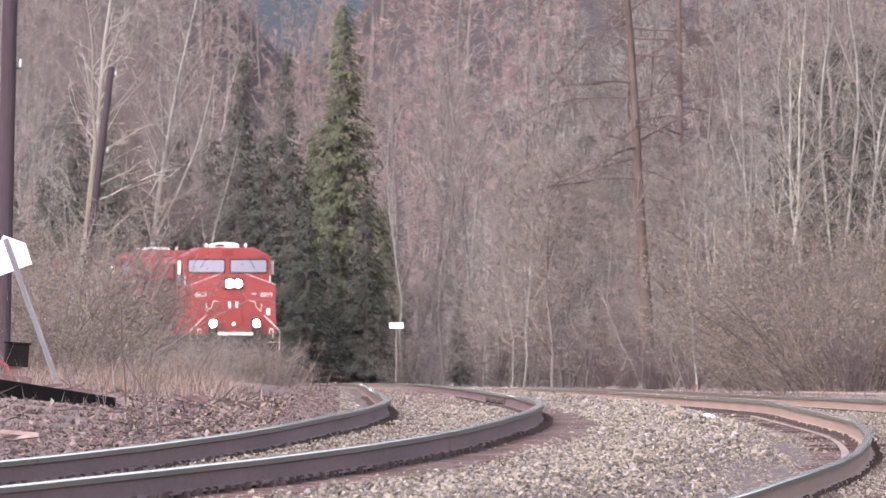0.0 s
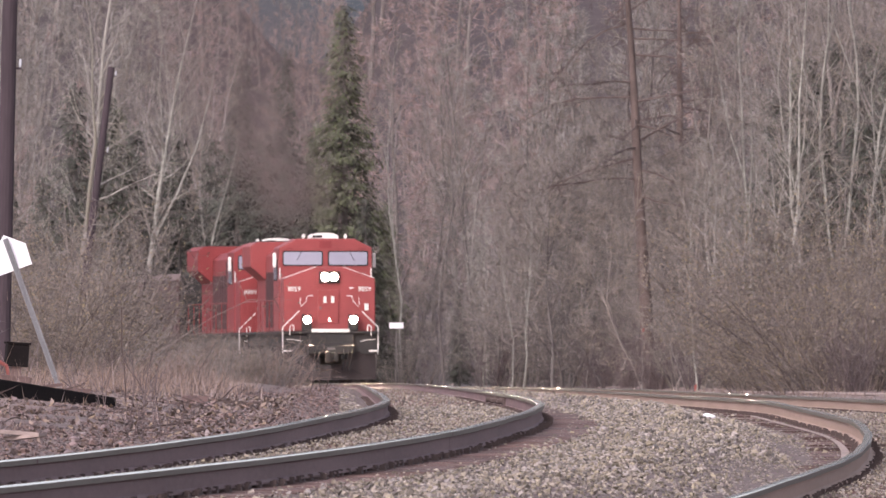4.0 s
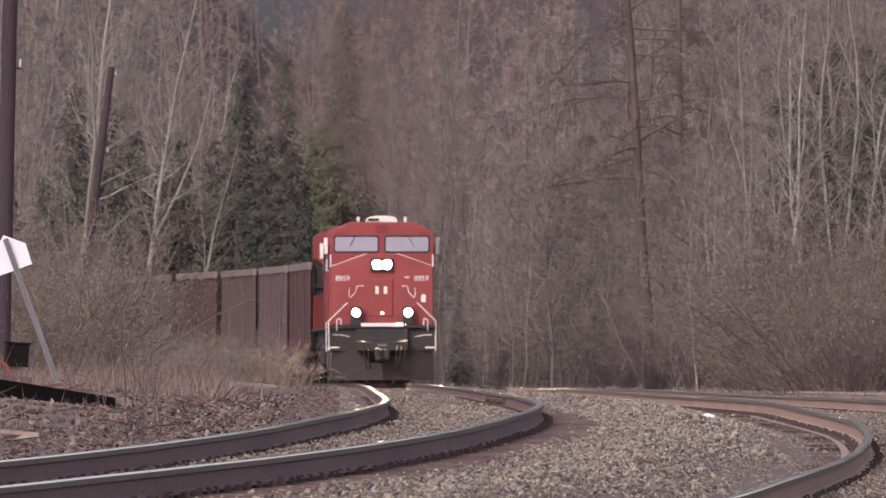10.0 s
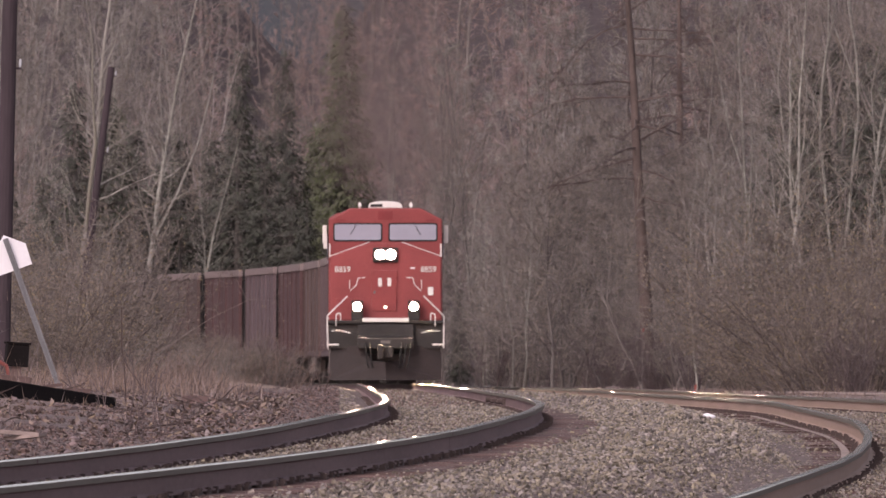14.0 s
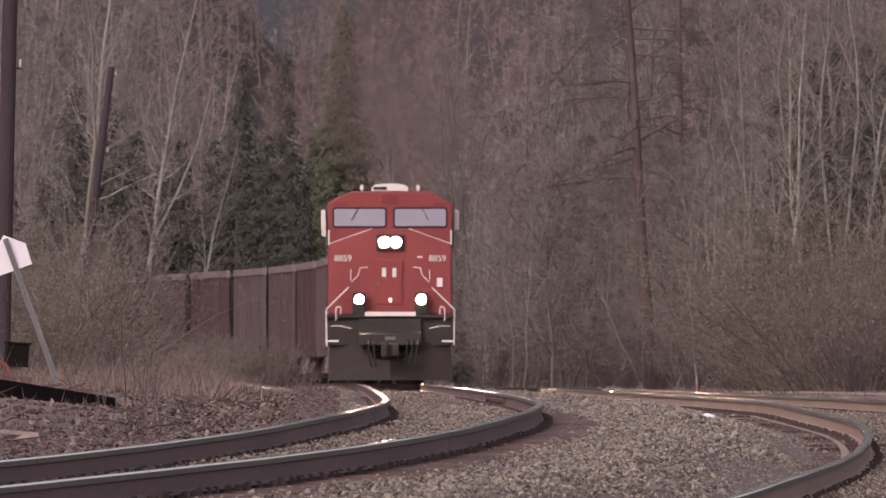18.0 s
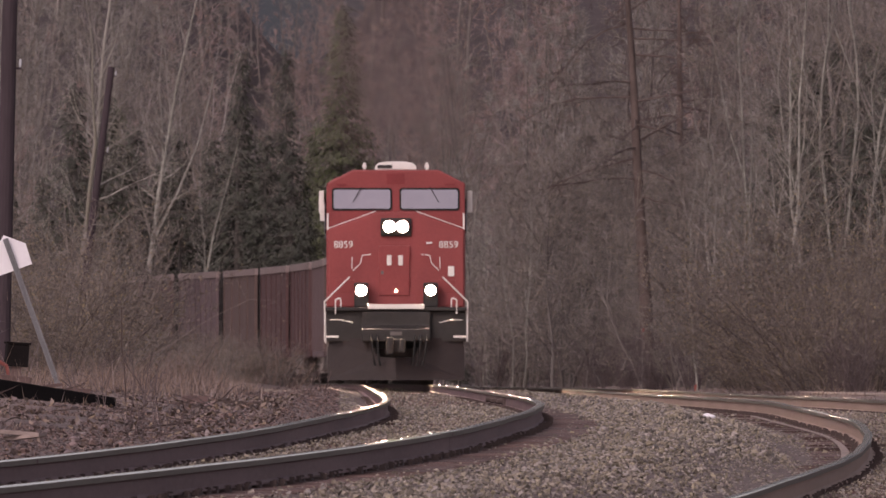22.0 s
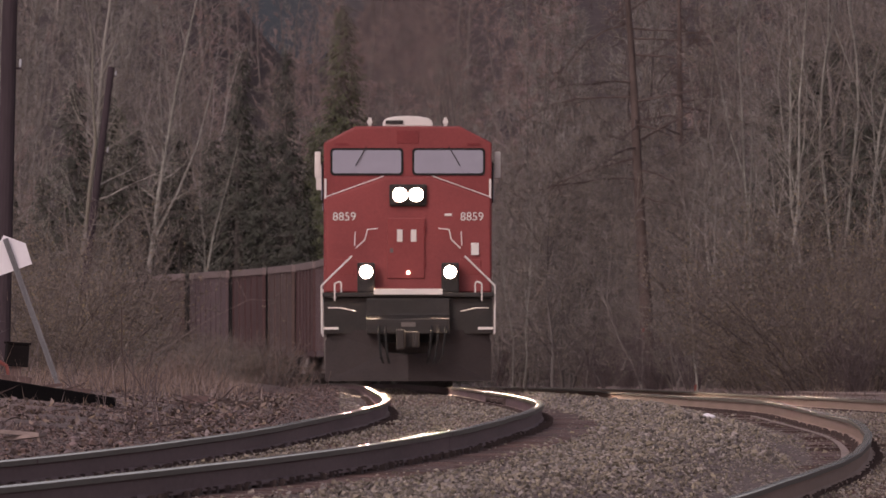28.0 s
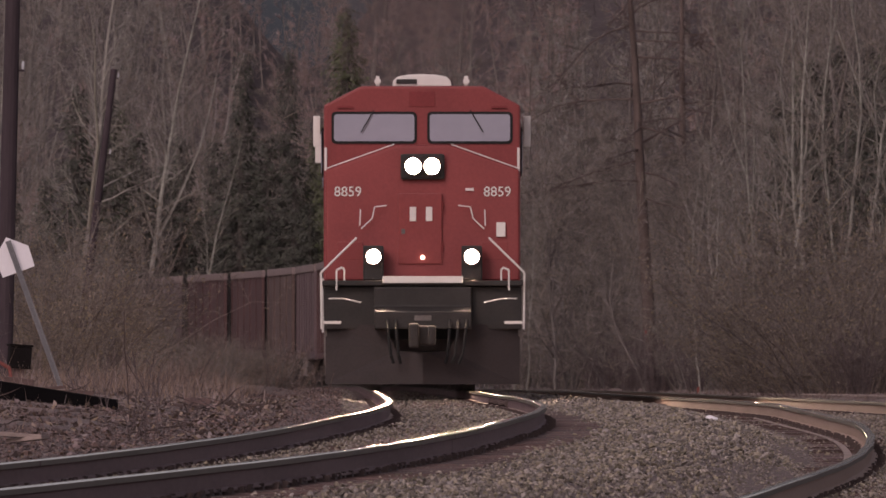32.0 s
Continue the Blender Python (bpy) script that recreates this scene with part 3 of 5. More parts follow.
def conifer(name, seed, h, base_r, label, dense=1.0, m_needle=M_NEEDLE):
    rnd = random.Random(seed)
    root = new(name)
    tagged(root, label, "tree", "conifers")
    trunk, limbs = Sticks(), Sticks()
    tp = [Vector((0, 0, -0.3)), Vector((0.03, 0, h * 0.5)), Vector((0, 0.02, h))]
    trunk.chain(tp, [0.2, 0.11, 0.012], 8)
    V, F_ = [], []
    z = 0.5
    while z < h - 0.15:
        f = z / h
        R = base_r * (1 - f) ** 0.9 * rnd.uniform(0.72, 1.12) * (0.9 + 0.14 * math.sin(z * 2.1 + seed)) + 0.08
        for _ in range(max(3, int(7 * dense))):
            a = rnd.uniform(0, 6.28)
            L = R * rnd.uniform(0.7, 1.1)
            d = Vector((math.cos(a), math.sin(a), 0.12))
            p0 = Vector((0, 0, z + rnd.uniform(-0.15, 0.15)))
            lp = [p0, p0 + d * L * 0.5 + Vector((0, 0, -0.06 * L)), p0 + d * L + Vector((0, 0, -0.22 * L))]
            limbs.chain(lp, [0.022, 0.014, 0.003], 3)
            for _ in range(max(7, int(24 * L))):
                g = rnd.uniform(0.06, 1.0) ** 0.6 * 2
                k = min(int(g), 1)
                q = lp[k].lerp(lp[k + 1], g - k) + Vector((rnd.gauss(0, 0.12), rnd.gauss(0, 0.12), rnd.gauss(0, 0.08)))
                b = a + rnd.uniform(-0.9, 0.9)
                u = Vector((math.cos(b), math.sin(b), rnd.uniform(-0.7, 0.1))).normalized() * rnd.uniform(0.12, 0.30)
                w = u.cross(Vector((rnd.uniform(-0.6, 0.6), rnd.uniform(-0.6, 0.6), 1))).normalized() * rnd.uniform(0.02, 0.045)
                t = Vector((0, 0, -rnd.uniform(0.03, 0.1)))
                i = len(V)
                V += [tuple(q), tuple(q + u * 0.5 + w + t * 0.3), tuple(q + u + t), tuple(q + u * 0.5 - w + t * 0.6)]
                F_ += [(i, i + 1, i + 2), (i, i + 2, i + 3)]
        z += 0.17 / dense * (0.8 + 0.5 * f)
    trunk.mesh("trunk", M_BARK, root)
    n = len(F_)
    F_ += [tuple(i + len(V) for i in f) for f in limbs.f]
    crown = from_arrays("crown", V + limbs.v, F_, m_needle, root)
    crown["kind"] = "stuff"
    crown.data.materials.append(M_BARK)
    crown.data.polygons.foreach_set("material_index", np.r_[np.zeros(n, int), np.ones(len(F_) - n, int)])
    return root


def floor_at(x, y):
    s = float(np.interp(y, CY, SS))
    th = float(np.interp(s, SS, TH))
    return float(ground_z(s, (x - float(np.interp(s, SS, CX))) * math.cos(th)) + slope_z(x, y))


def bearing(b, d):
    """Ground place at d metres, b thousandths of it to the right."""
    x = b * d / 1000
    return x, d, floor_at(x, d)


def clear_of_line(x, y, gap):
    dx = (x - CX) ** 2 + (y - CY) ** 2
    i = int(np.argmin(dx))
    th = TH[i]
    o = (x - CX[i]) * math.cos(th) - (y - CY[i]) * math.sin(th)
    return o < -gap or o > SIDING + gap


def scatter(protos, count, bs, ds, gap, seed, scale=(0.85, 1.15)):
    """Copies of the plants at random within a wedge of ground, clear of the tracks."""
    rnd = random.Random(seed)
    for n in range(count):
        for _ in range(30):
            b, d = rnd.uniform(*bs), rnd.uniform(*ds)
            x, y, z = bearing(b, d)
            if clear_of_line(x, y, gap):
                break
        else:
            continue
        k = rnd.uniform(*scale)
        c = copy_thing(rnd.choice(protos), pose(x, y, z, 0, 0, rnd.uniform(0, 360)))
        c.scale = (k, k, k * rnd.uniform(0.92, 1.08))


def put(proto, b, d, turn=0, k=1.0, wide=1.0):
    c = copy_thing(proto, pose(*bearing(b, d), 0, 0, turn))
    c.scale = (k * wide, k * wide, k)
    return c


GREY_TREES = [bare_tree("bare_tree", 10 + i, 14 + i % 3 * 2, 0.10 + 0.02 * (i % 3), 3.8, 36, 0.10, M_BARK, M_TWIG, "tall bare grey-brown deciduous tree in a dense wood", forks=1 + i % 3, subs=9, twigs=7, tw=0.008) for i in range(4)]
PALE_TREES = [bare_tree("aspen_tree", 30 + i, 16 + i, 0.10, 2.6, 28, 0.18, M_TWIGPALE, M_TWIGPALE, "slender bare aspen with pale grey trunk", up=0.8, tw=0.010, forks=1, lean=0.05) for i in range(3)]
BIRCHES = [bare_tree("birch_tree", 40 + i, 16 + i, 0.06, 2.4, 34, 0.26, M_BIRCH, M_TWIG, "white-barked bare birch with dark marks", up=1.0, tw=0.009, lean=0.08, forks=1 + i % 2, wob=0.12) for i in range(3)]
RED_TREES = [bare_tree("budding_tree", 50 + i, 11.5 + i, 0.07, 2.8, 30, 0.15, M_TWIG, M_TWIGRED, "bare tree with reddish budding twigs", up=0.9, twigs=7, tw=0.010) for i in range(2)]
FAR_TREES = [bare_tree("hillside_tree", 60 + i, 11 + i, 0.10, 3.0, 24, 0.1, M_BARK, (M_TWIGPALE, M_TWIGPALE, M_TWIGRED)[i], "bare tree on the wooded hillside", subs=7, twigs=4, tw=0.0125, up=0.7) for i in range(3)]
SLENDER = [bare_tree("young_tree", 45 + i, 8.5 + i, 0.05, 2.0, 30, 0.06, (M_TWIGPALE, M_BARK, M_BARK)[i], (M_TWIGPALE, M_TWIG, M_TWIG)[i], "crooked young bare tree with grey twigs", up=0.55, tw=0.009, lean=0.15, forks=1) for i in range(3)]
FORKED = bare_tree("forked_aspen", 36, 15, 0.11, 3.0, 24, 0.35, M_TWIGWHITE, M_TWIG, "spreading bare aspen with pale forked limbs", up=0.9, tw=0.010, forks=4, lean=0.08, wob=0.09)
LARCH = bare_tree("larch_tree", 66, 19, 0.25, 5.4, 34, 0.34, M_LARCH, M_LARCH, "tall bare larch with scaly brown trunk and level dark boughs", up=-0.05, rise=-0.02, subs=16, twigs=5, tw=0.008, lean=0.0, wob=0.012)
SHRUBS = [shrub("bush", 70 + i, 3.6 + 0.5 * i, 4.2, 32, M_SHRUB, "tan leafless bush of dense fine twigs", splay=1.0, buds=0.5, subs=10, twigs=8, tw=0.0066) for i in range(3)]
BRUSH = [shrub("grey_bush", 75 + i, 4.4 + 0.6 * i, 4.0, 28, M_TWIG, "tall grey-brown leafless bush of tangled twigs", splay=0.6, subs=8, twigs=6) for i in range(2)]
# understory: shade low in the wood is put into the dark twig colour
SAPLINGS = [shrub("sapling_thicket", 80 + i, 4.5 + i, 3.0, 22, M_TWIGDARK, "thicket of bare saplings with the wood's shade put into dark twigs", tw=0.010, splay=0.35, subs=8, twigs=6) for i in range(2)]

LOW = [shrub("low_brush", 90 + i, 1.3, 2.0, 18, (M_STRAW, M_TWIG)[i], "low tangle of dry pale stems and weeds", subs=5, twigs=4, tw=0.006, splay=0.9, apart=4) for i in range(2)]

TANGLE = [bare_tree("scrub_tree", 85 + i, 6.5 + i, 0.045, 2.7, 34, 0.05, M_BARK, M_TWIG, "low crooked tree of tangled grey twigs", up=0.25, tw=0.0085, lean=0.2, forks=2, wob=0.16, subs=8, twigs=6) for i in range(2)]
OLD_ASPEN = bare_tree("old_aspen", 38, 16, 0.16, 3.6, 34, 0.25, M_TWIGPALE, M_TWIGPALE, "stout bare aspen with pale trunk and spreading limbs", up=0.6, tw=0.009, forks=1, lean=0.02, wob=0.05, subs=8)
OLD_BIRCH = bare_tree("old_birch", 44, 17, 0.13, 3.4, 34, 0.3, M_BIRCH, M_TWIG, "stout white-barked birch with dark blotches", up=0.9, tw=0.009, forks=1, lean=0.02, wob=0.05, subs=8)
SPRUCE = conifer("spruce_tree", 7, 14.6, 3.1, "dark green spruce among bare trees", 1.25)
CEDAR = conifer("cedar_tree", 9, 12.6, 1.6, "dark narrow evergreen among bare trees")
FIR = conifer("fir_tree", 11, 11.5, 2.7, "dark fir half hidden in the bare wood", 1.0, M_FIR)

# the wooded rise on both sides of its saddle
scatter(FAR_TREES, 36, (-25.2, -12), (866, 1123), 6, 21, (1.05, 1.5))
scatter(FAR_TREES, 56, (-4, 25.2), (866, 1123), 6, 22, (1.05, 1.5))
scatter(FAR_TREES, 18, (-25.2, -12), (1030, 1123), 6, 24, (1.3, 1.6))
scatter(FAR_TREES, 18, (-4, 25.2), (1053, 1123), 6, 25, (1.3, 1.6))
scatter(RED_TREES, 26, (-4.6, 7), (830, 960), 5, 3, (0.8, 1.15))
scatter(RED_TREES, 22, (-12, -4.3), (900, 1110), 5, 27, (0.6, 0.85))
scatter(FAR_TREES, 14, (-12, -4.5), (860, 1080), 5, 38, (0.55, 0.8))
scatter(RED_TREES, 7, (-24, -12), (760, 860), 5, 28, (0.8, 1.1))
# woods behind the far curve and beside the siding
scatter(GREY_TREES, 13, (-25.2, -12), (766, 872), 5, 1)
scatter(GREY_TREES, 17, (0, 25.2), (766, 872), 5, 29)
scatter(PALE_TREES, 5, (-25.2, -12.5), (760, 866), 5, 2)
scatter(PALE_TREES, 3, (8, 25.2), (760, 866), 5, 30)
scatter(GREY_TREES, 11, (5, 25.2), (562, 725), 6, 4)
scatter(SLENDER, 30, (-3.4, 18.8), (562, 731), 5, 15, (0.7, 1.2))
scatter(SLENDER, 5, (-25.2, -6.8), (702, 772), 5, 16, (0.8, 1.2))
scatter(FAR_TREES, 13, (-2.5, 9), (722, 800), 5, 41, (1.1, 1.35))
scatter(SAPLINGS, 18, (0.5, 15.5), (562, 612), 5, 42, (0.28, 0.5))
scatter(TANGLE, 22, (-3, 17), (590, 700), 5, 31, (0.8, 1.35))
scatter(TANGLE, 6, (-25, -12), (700, 740), 5, 32, (0.8, 1.2))
# small dark firs added to stand in for shade deep in the wood
scatter([FIR], 15, (-1, 16), (665, 735), 5, 33, (0.3, 0.55))
scatter(BRUSH, 10, (-8.5, 0), (688, 707), 4, 17, (0.4, 0.7))
scatter(SAPLINGS, 30, (-25.2, 25.2), (690, 796), 5, 6)
scatter(SAPLINGS, 20, (-0.5, 16), (610, 690), 5, 39, (0.45, 0.8))
scatter(BRUSH, 16, (-0.8, 25.2), (562, 702), 5, 7, (0.7, 1.1))
scatter(SHRUBS, 6, (17.0, 21), (375, 470), 4.5, 8, (0.9, 1.15))
scatter(SHRUBS, 9, (20, 25.4), (395, 460), 4.5, 44, (1.2, 1.5))
scatter(SHRUBS, 4, (14.4, 17.5), (400, 470), 4.5, 35, (0.55, 0.75))
scatter(BRUSH, 6, (11.1, 25.2), (445, 550), 5, 18, (0.6, 0.9))
# brush on the inner side of the far curve
scatter(SHRUBS, 9, (-25.2, -20.1), (269, 468), 4.2, 9, (0.6, 1.0))
scatter(BRUSH, 15, (-25.2, -18.4), (386, 562), 4.4, 10, (0.75, 1.1))
scatter(BRUSH, 12, (-20.5, -16.6), (470, 600), 4.2, 36, (0.55, 0.85))
scatter(BRUSH, 10, (-22, -17), (500, 612), 4.2, 40, (0.7, 0.95))
scatter(SHRUBS, 9, (-16, -9.5), (520, 612), 3.4, 37, (0.34, 0.5))
scatter(SLENDER, 8, (-25.2, -15.5), (468, 600), 4.4, 14, (0.35, 0.6))
scatter(LOW, 34, (-15, -5.5), (530, 628), 2.9, 19, (0.8, 1.5))
scatter(BRUSH, 12, (-15, -8), (540, 632), 3.3, 20, (0.3, 0.48))
scatter(LOW, 40, (-25.2, -8.1), (281, 562), 3.6, 11, (0.5, 1.2))
scatter(SAPLINGS, 18, (13, 25.4), (400, 480), 4.5, 43, (0.3, 0.52))

for b, d, turn, k in ((18.38, 503.1, 0, 1.0), (17.09, 532.4, 70, 0.9), (20, 520.6, 120, 1.0), (20.77, 538.2, 200, 1.1), (21.88, 514.8, 20, 0.95), (22.82, 526.5, 300, 1.0), (23.59, 549.9, 160, 1.1),
                      (-2.222, 696.1, 40, 0.8), (4.274, 561.6, 250, 0.45), (3.675, 573.3, 10, 0.4), (13.76, 503.1, 90, 0.45), (-15.04, 760.5, 130, 1.1), (-18.72, 748.8, 220, 1.1), (-21.79, 748.8, 30, 0.9)):
    put(BIRCHES[int(turn) % 3], b, d, turn, k)
for b, d, lean, turn, k in ((11.11, 608.4, -1.5, 180, 1.0), (13.33, 655.2, -2.4, 100, 0.95)):
    c = copy_thing(LARCH, pose(*bearing(b, d), 0, lean, 0) @ Matrix.Rotation(radians(turn), 4, "Z"))
    c.scale = (k, k, k)

for proto, b, d, lean, turn in ((OLD_ASPEN, -19.9, 640, 3.6, 40), (OLD_BIRCH, -16.7, 680, 5.3, 0), (OLD_BIRCH, -24.2, 720, 1.0, 130)):
    copy_thing(proto, pose(*bearing(b, d), 0, lean, 0) @ Matrix.Rotation(radians(turn), 4, "Z"))
copy_thing(OLD_BIRCH, pose(*bearing(-13.6, 684), 0, 6, 0) @ Matrix.Rotation(1.2, 4, "Z")).scale = (0.6, 0.6, 0.6)

put(SPRUCE, -5.35, 709)
put(SPRUCE, -7.0, 760, 90, 0.7)
put(SPRUCE, -3.1, 731, 200, 0.5)
put(FIR, -8.5, 750, 0, 1.2, 0.7)
put(FIR, -10.95, 745, 60, 1.19, 0.75)
put(SPRUCE, -10.2, 772, 60, 0.62)
put(SPRUCE, -17.5, 772, 10, 0.8)
put(FIR, -4.2, 692, 15, 0.62)
put(FIR, -6.2, 694, 75, 0.5)
# right-hand firs are added for the shaded interior behind the birches
for b, d, turn, k in ((-19.9, 690, 0, 1.0), (-18.2, 684, 50, 0.95), (-16.7, 690, 130, 0.85), (-15.3, 694, 60, 0.75), (-14.2, 692, 210, 0.85), (-21.6, 700, 100, 0.7), (-23.6, 712, 90, 0.75), (-12.5, 716, 80, 0.85), (-11.1, 707, 200, 0.95), (-13.6, 700, 20, 0.6),
                      (-7.35, 690, 300, 0.62), (-8.2, 695, 30, 0.8), (-9.6, 702, 130, 0.85), (22.7, 604, 0, 1.0), (19.6, 607, 70, 0.95), (21.1, 611, 10, 1.0), (17.9, 617, 40, 0.85), (24.4, 602, 33, 1.05), (16.6, 620, 140, 0.6), (22.5, 568, 20, 0.85), (24.6, 564, 120, 0.95), (20.4, 572, 80, 0.8)):
    put(FIR, b, d, turn, k)
for b, d, turn, k in ((-18.3, 705, 0, 0.8), (-14.4, 725, 300, 0.95), (-13.0, 716, 30, 0.7), (-22.4, 740, 140, 0.95)):
    put(FORKED, b, d, turn, k)
put(CEDAR, 19.32, 748.8, 0, 1.1)
put(CEDAR, 21.28, 725.4, 30, 1.0)
put(CEDAR, 23.25, 737.1, 70, 1.1)
for p in (OLD_ASPEN, OLD_BIRCH, *TANGLE, *GREY_TREES, *PALE_TREES, *BIRCHES, *SLENDER, *RED_TREES, *FAR_TREES, LARCH, FORKED, FIR, *SHRUBS, *BRUSH, *LOW, *SAPLINGS, SPRUCE, CEDAR):
    for o in (*p.children_recursive, p):
        bpy.data.objects.remove(o)


# ---- the train ----
def disc(bm, x, y, z, r, depth, n=20):
    """A short round drum that faces the front (towards -y)."""
    return tube(bm, (x, y, z), (x, y + depth, z), r, n=n)


def ring(bm, x, y0, y1, z, r0, r1, n=28):
    """A short round collar open at the front."""
    loops = []
    for r_, y_ in ((r0, y0), (r1, y0), (r1, y1), (r0, y1)):
        loops.append([bm.verts.new((x + r_ * math.cos(6.2832 * k / n), y_, z + r_ * math.sin(6.2832 * k / n))) for k in range(n)])
    for a in range(4):
        b = (a + 1) % 4
        for k in range(n):
            k2 = (k + 1) % n
            bm.faces.new((loops[a][k], loops[a][k2], loops[b][k2], loops[b][k]))
    bmesh.ops.recalc_face_normals(bm, faces=bm.faces)


def lettering(text, size, x, y, z, parent, material=M_WHITE):
    cu = bpy.data.curves.new("number", "FONT")
    cu.body, cu.size, cu.extrude = text, size, 0.004
    cu.align_x, cu.align_y = "CENTER", "CENTER"
    cu.materials.append(material)
    ob = new("number", cu)
    ob.parent = parent
    ob.matrix_basis = pose(x, y, z, 90, 0, 0)
    return ob


def truck(parent, y, wheels, axle, wr, sideframe_z):
    bm = bmesh.new()
    half = (wheels - 1) * axle / 2
    box(bm, -0.6, 0.6, y - half, y + half, 0.55, 0.8, 0.04)
    tr = part("truck", bm, M_TRUCK, parent)
    for sx in (-1, 1):
        bm = bmesh.new()
        out = [(y - half - 0.45, 0.75), (y - half - 0.3, 0.95), (y - half + 0.4, 0.9), (y - 0.5, 0.62), (y + 0.5, 0.62), (y + half - 0.4, 0.9),
               (y + half + 0.3, 0.95), (y + half + 0.45, 0.75), (y + half + 0.2, 0.45), (y + half - 0.5, 0.5), (y, 0.36), (y - half + 0.5, 0.5), (y - half - 0.2, 0.45)]
        prism(bm, out, "x", sx * 0.98 - 0.08, sx * 0.98 + 0.08, 0, 0.015)
        for k in range(wheels):
            wy = y - half + k * axle
            box(bm, sx * 1.1 - 0.08, sx * 1.1 + 0.08, wy - 0.16, wy + 0.16, wr - 0.16, wr + 0.16, 0.03)
            tube(bm, (sx * 1.07, wy + axle * 0.3, 0.6), (sx * 1.07, wy + axle * 0.3, 0.92), 0.08, n=10)
        part("side_frame", bm, M_TRUCK, tr)
    for k in range(wheels):
        wy = y - half + k * axle
        bm = bmesh.new()
        tube(bm, (-0.98, 0, 0), (0.98, 0, 0), 0.085, n=10)
        for sx in (-1, 1):
            tube(bm, (sx * 0.69, 0, 0), (sx * 0.82, 0, 0), wr, n=28)
            tube(bm, (sx * 0.66, 0, 0), (sx * 0.69, 0, 0), wr + 0.025, n=28)
            tube(bm, (sx * 0.82, 0, 0), (sx * 0.86, 0, 0), 0.16, n=12)
            for a in range(6):
                b = a * math.pi / 3
                tube(bm, (sx * 0.80, math.cos(b) * 0.3, math.sin(b) * 0.3), (sx * 0.835, math.cos(b) * 0.3, math.sin(b) * 0.3), 0.05, n=6)
        w = part("wheelset", bm, M_GREY, tr)
        w.matrix_basis = Matrix.Translation((0, wy, wr))
    return tr


def locomotive():
    root = new("locomotive")
    tagged(root, "red diesel freight locomotive with lit headlights hauling the train", "locomotive", "locomotives")
    NY, CYF, CYB = -10.25, -8.25, -5.6
    # frame, walkways
    bm = bmesh.new()
    box(bm, -1.3, 1.3, -10.5, 10.9, 1.22, 1.62, 0.03)
    part("frame", bm, M_BLACK, root)
    bm = bmesh.new()
    box(bm, -1.55, 1.55, -10.75, 10.95, 1.62, 1.70, 0.015)
    part("walkway", bm, M_BLACK, root)
    bm = bmesh.new()
    box(bm, -0.62, 0.62, -10.80, -10.752, 1.66, 1.765, 0.008)
    part("anticlimber_stripe", bm, M_WHITE, root, "white painted front edge")
    bm = bmesh.new()
    prism(bm, [(-10.75, 1.60), (-10.75, 1.30), (-10.98, 1.22), (-10.98, 0.95), (-10.4, 0.95), (-10.4, 1.60)], "x", -0.75, 0.75, 0, 0.02)
    part("anticlimber", bm, M_BLACK, root)
    # snow plough pilot in two wings
    for sx in (-1, 1):
        bm = bmesh.new()
        a, b = (0.0, -11.05), (sx * 1.5, -10.62)
        for (x0, y0), (x1, y1) in ((a, b),):
            vs = [bm.verts.new(v) for v in ((x0, y0, 0.10), (x1, y1, 0.10), (x1, y1 + 0.10, 0.62), (x1, y1 + 0.14, 1.02), (sx * 0.62, y0 + 0.36, 1.02), (sx * 0.40, y0 + 0.28, 0.62), (x0, y0 + 0.1, 0.58))]
            f = bm.faces.new(vs)
            ex = bmesh.ops.extrude_face_region(bm, geom=[f])
            bmesh.ops.translate(bm, vec=(0, 0.06, 0), verts=[v for v in ex["geom"] if isinstance(v, bmesh.types.BMVert)])
        bmesh.ops.recalc_face_normals(bm, faces=bm.faces)
        part("pilot_wing", bm, M_PLOW, root, "grimy dark snow plough")
        bm = bmesh.new()
        box(bm, sx * 0.62 - 0.9 * (sx < 0), sx * 0.62 + 0.9 * (sx > 0), -10.6, -10.5, 0.95, 1.6, 0.01)
        part("pilot_plate", bm, M_BLACK, root)
        # corner steps
        bm = bmesh.new()
        for k in range(4):
            z = 0.45 + 0.33 * k
            box(bm, sx * 1.32 - 0.2, sx * 1.32 + 0.2, -10.45 + 0.05 * k, -10.02, z, z + 0.04)
        for yy in (-10.48, -9.98):
            box(bm, sx * 1.5 - 0.025, sx * 1.5 + 0.025, yy - 0.03, yy + 0.03, 0.42, 1.66)
        part("step", bm, M_GREY, root)
        bm = bmesh.new()
        box(bm, sx * 1.40 - 0.14, sx * 1.40 + 0.14, -10.80, -10.755, 1.03, 1.075)
        part("step_edge", bm, M_WHITE, root, "white step edge")
        # corner handrail and the sloping one to the nose
        part("handrail", wire([(sx * 1.56, -10.6, 0.95), (sx * 1.57, -10.62, 1.82), (sx * 1.02, -10.66, 2.36)], 0.017), M_WHITE, root, "white painted handrail")
        part("grab_iron", wire([(sx * 1.33, -10.74, 1.55), (sx * 1.33, -10.74, 1.86), (sx * 1.24, -10.74, 1.9), (sx * 1.21, -10.74, 1.86), (sx * 1.21, -10.74, 1.7)], 0.016, 6), M_WHITE, root)
        part("uncoupling_lever", wire([(sx * 0.95, -11.0, 1.36), (sx * 1.22, -10.98, 1.42), (sx * 1.45, -10.95, 1.42)], 0.009, 6), M_WHITE, root)
        part("nose_grab", wire([(sx * 0.95, NY - 0.06, 2.5), (sx * 0.78, NY - 0.06, 2.66), (sx * 0.74, NY - 0.06, 2.84), (sx * 0.55, NY - 0.06, 2.86)], 0.010, 6), M_WHITE, root, "white grab iron")
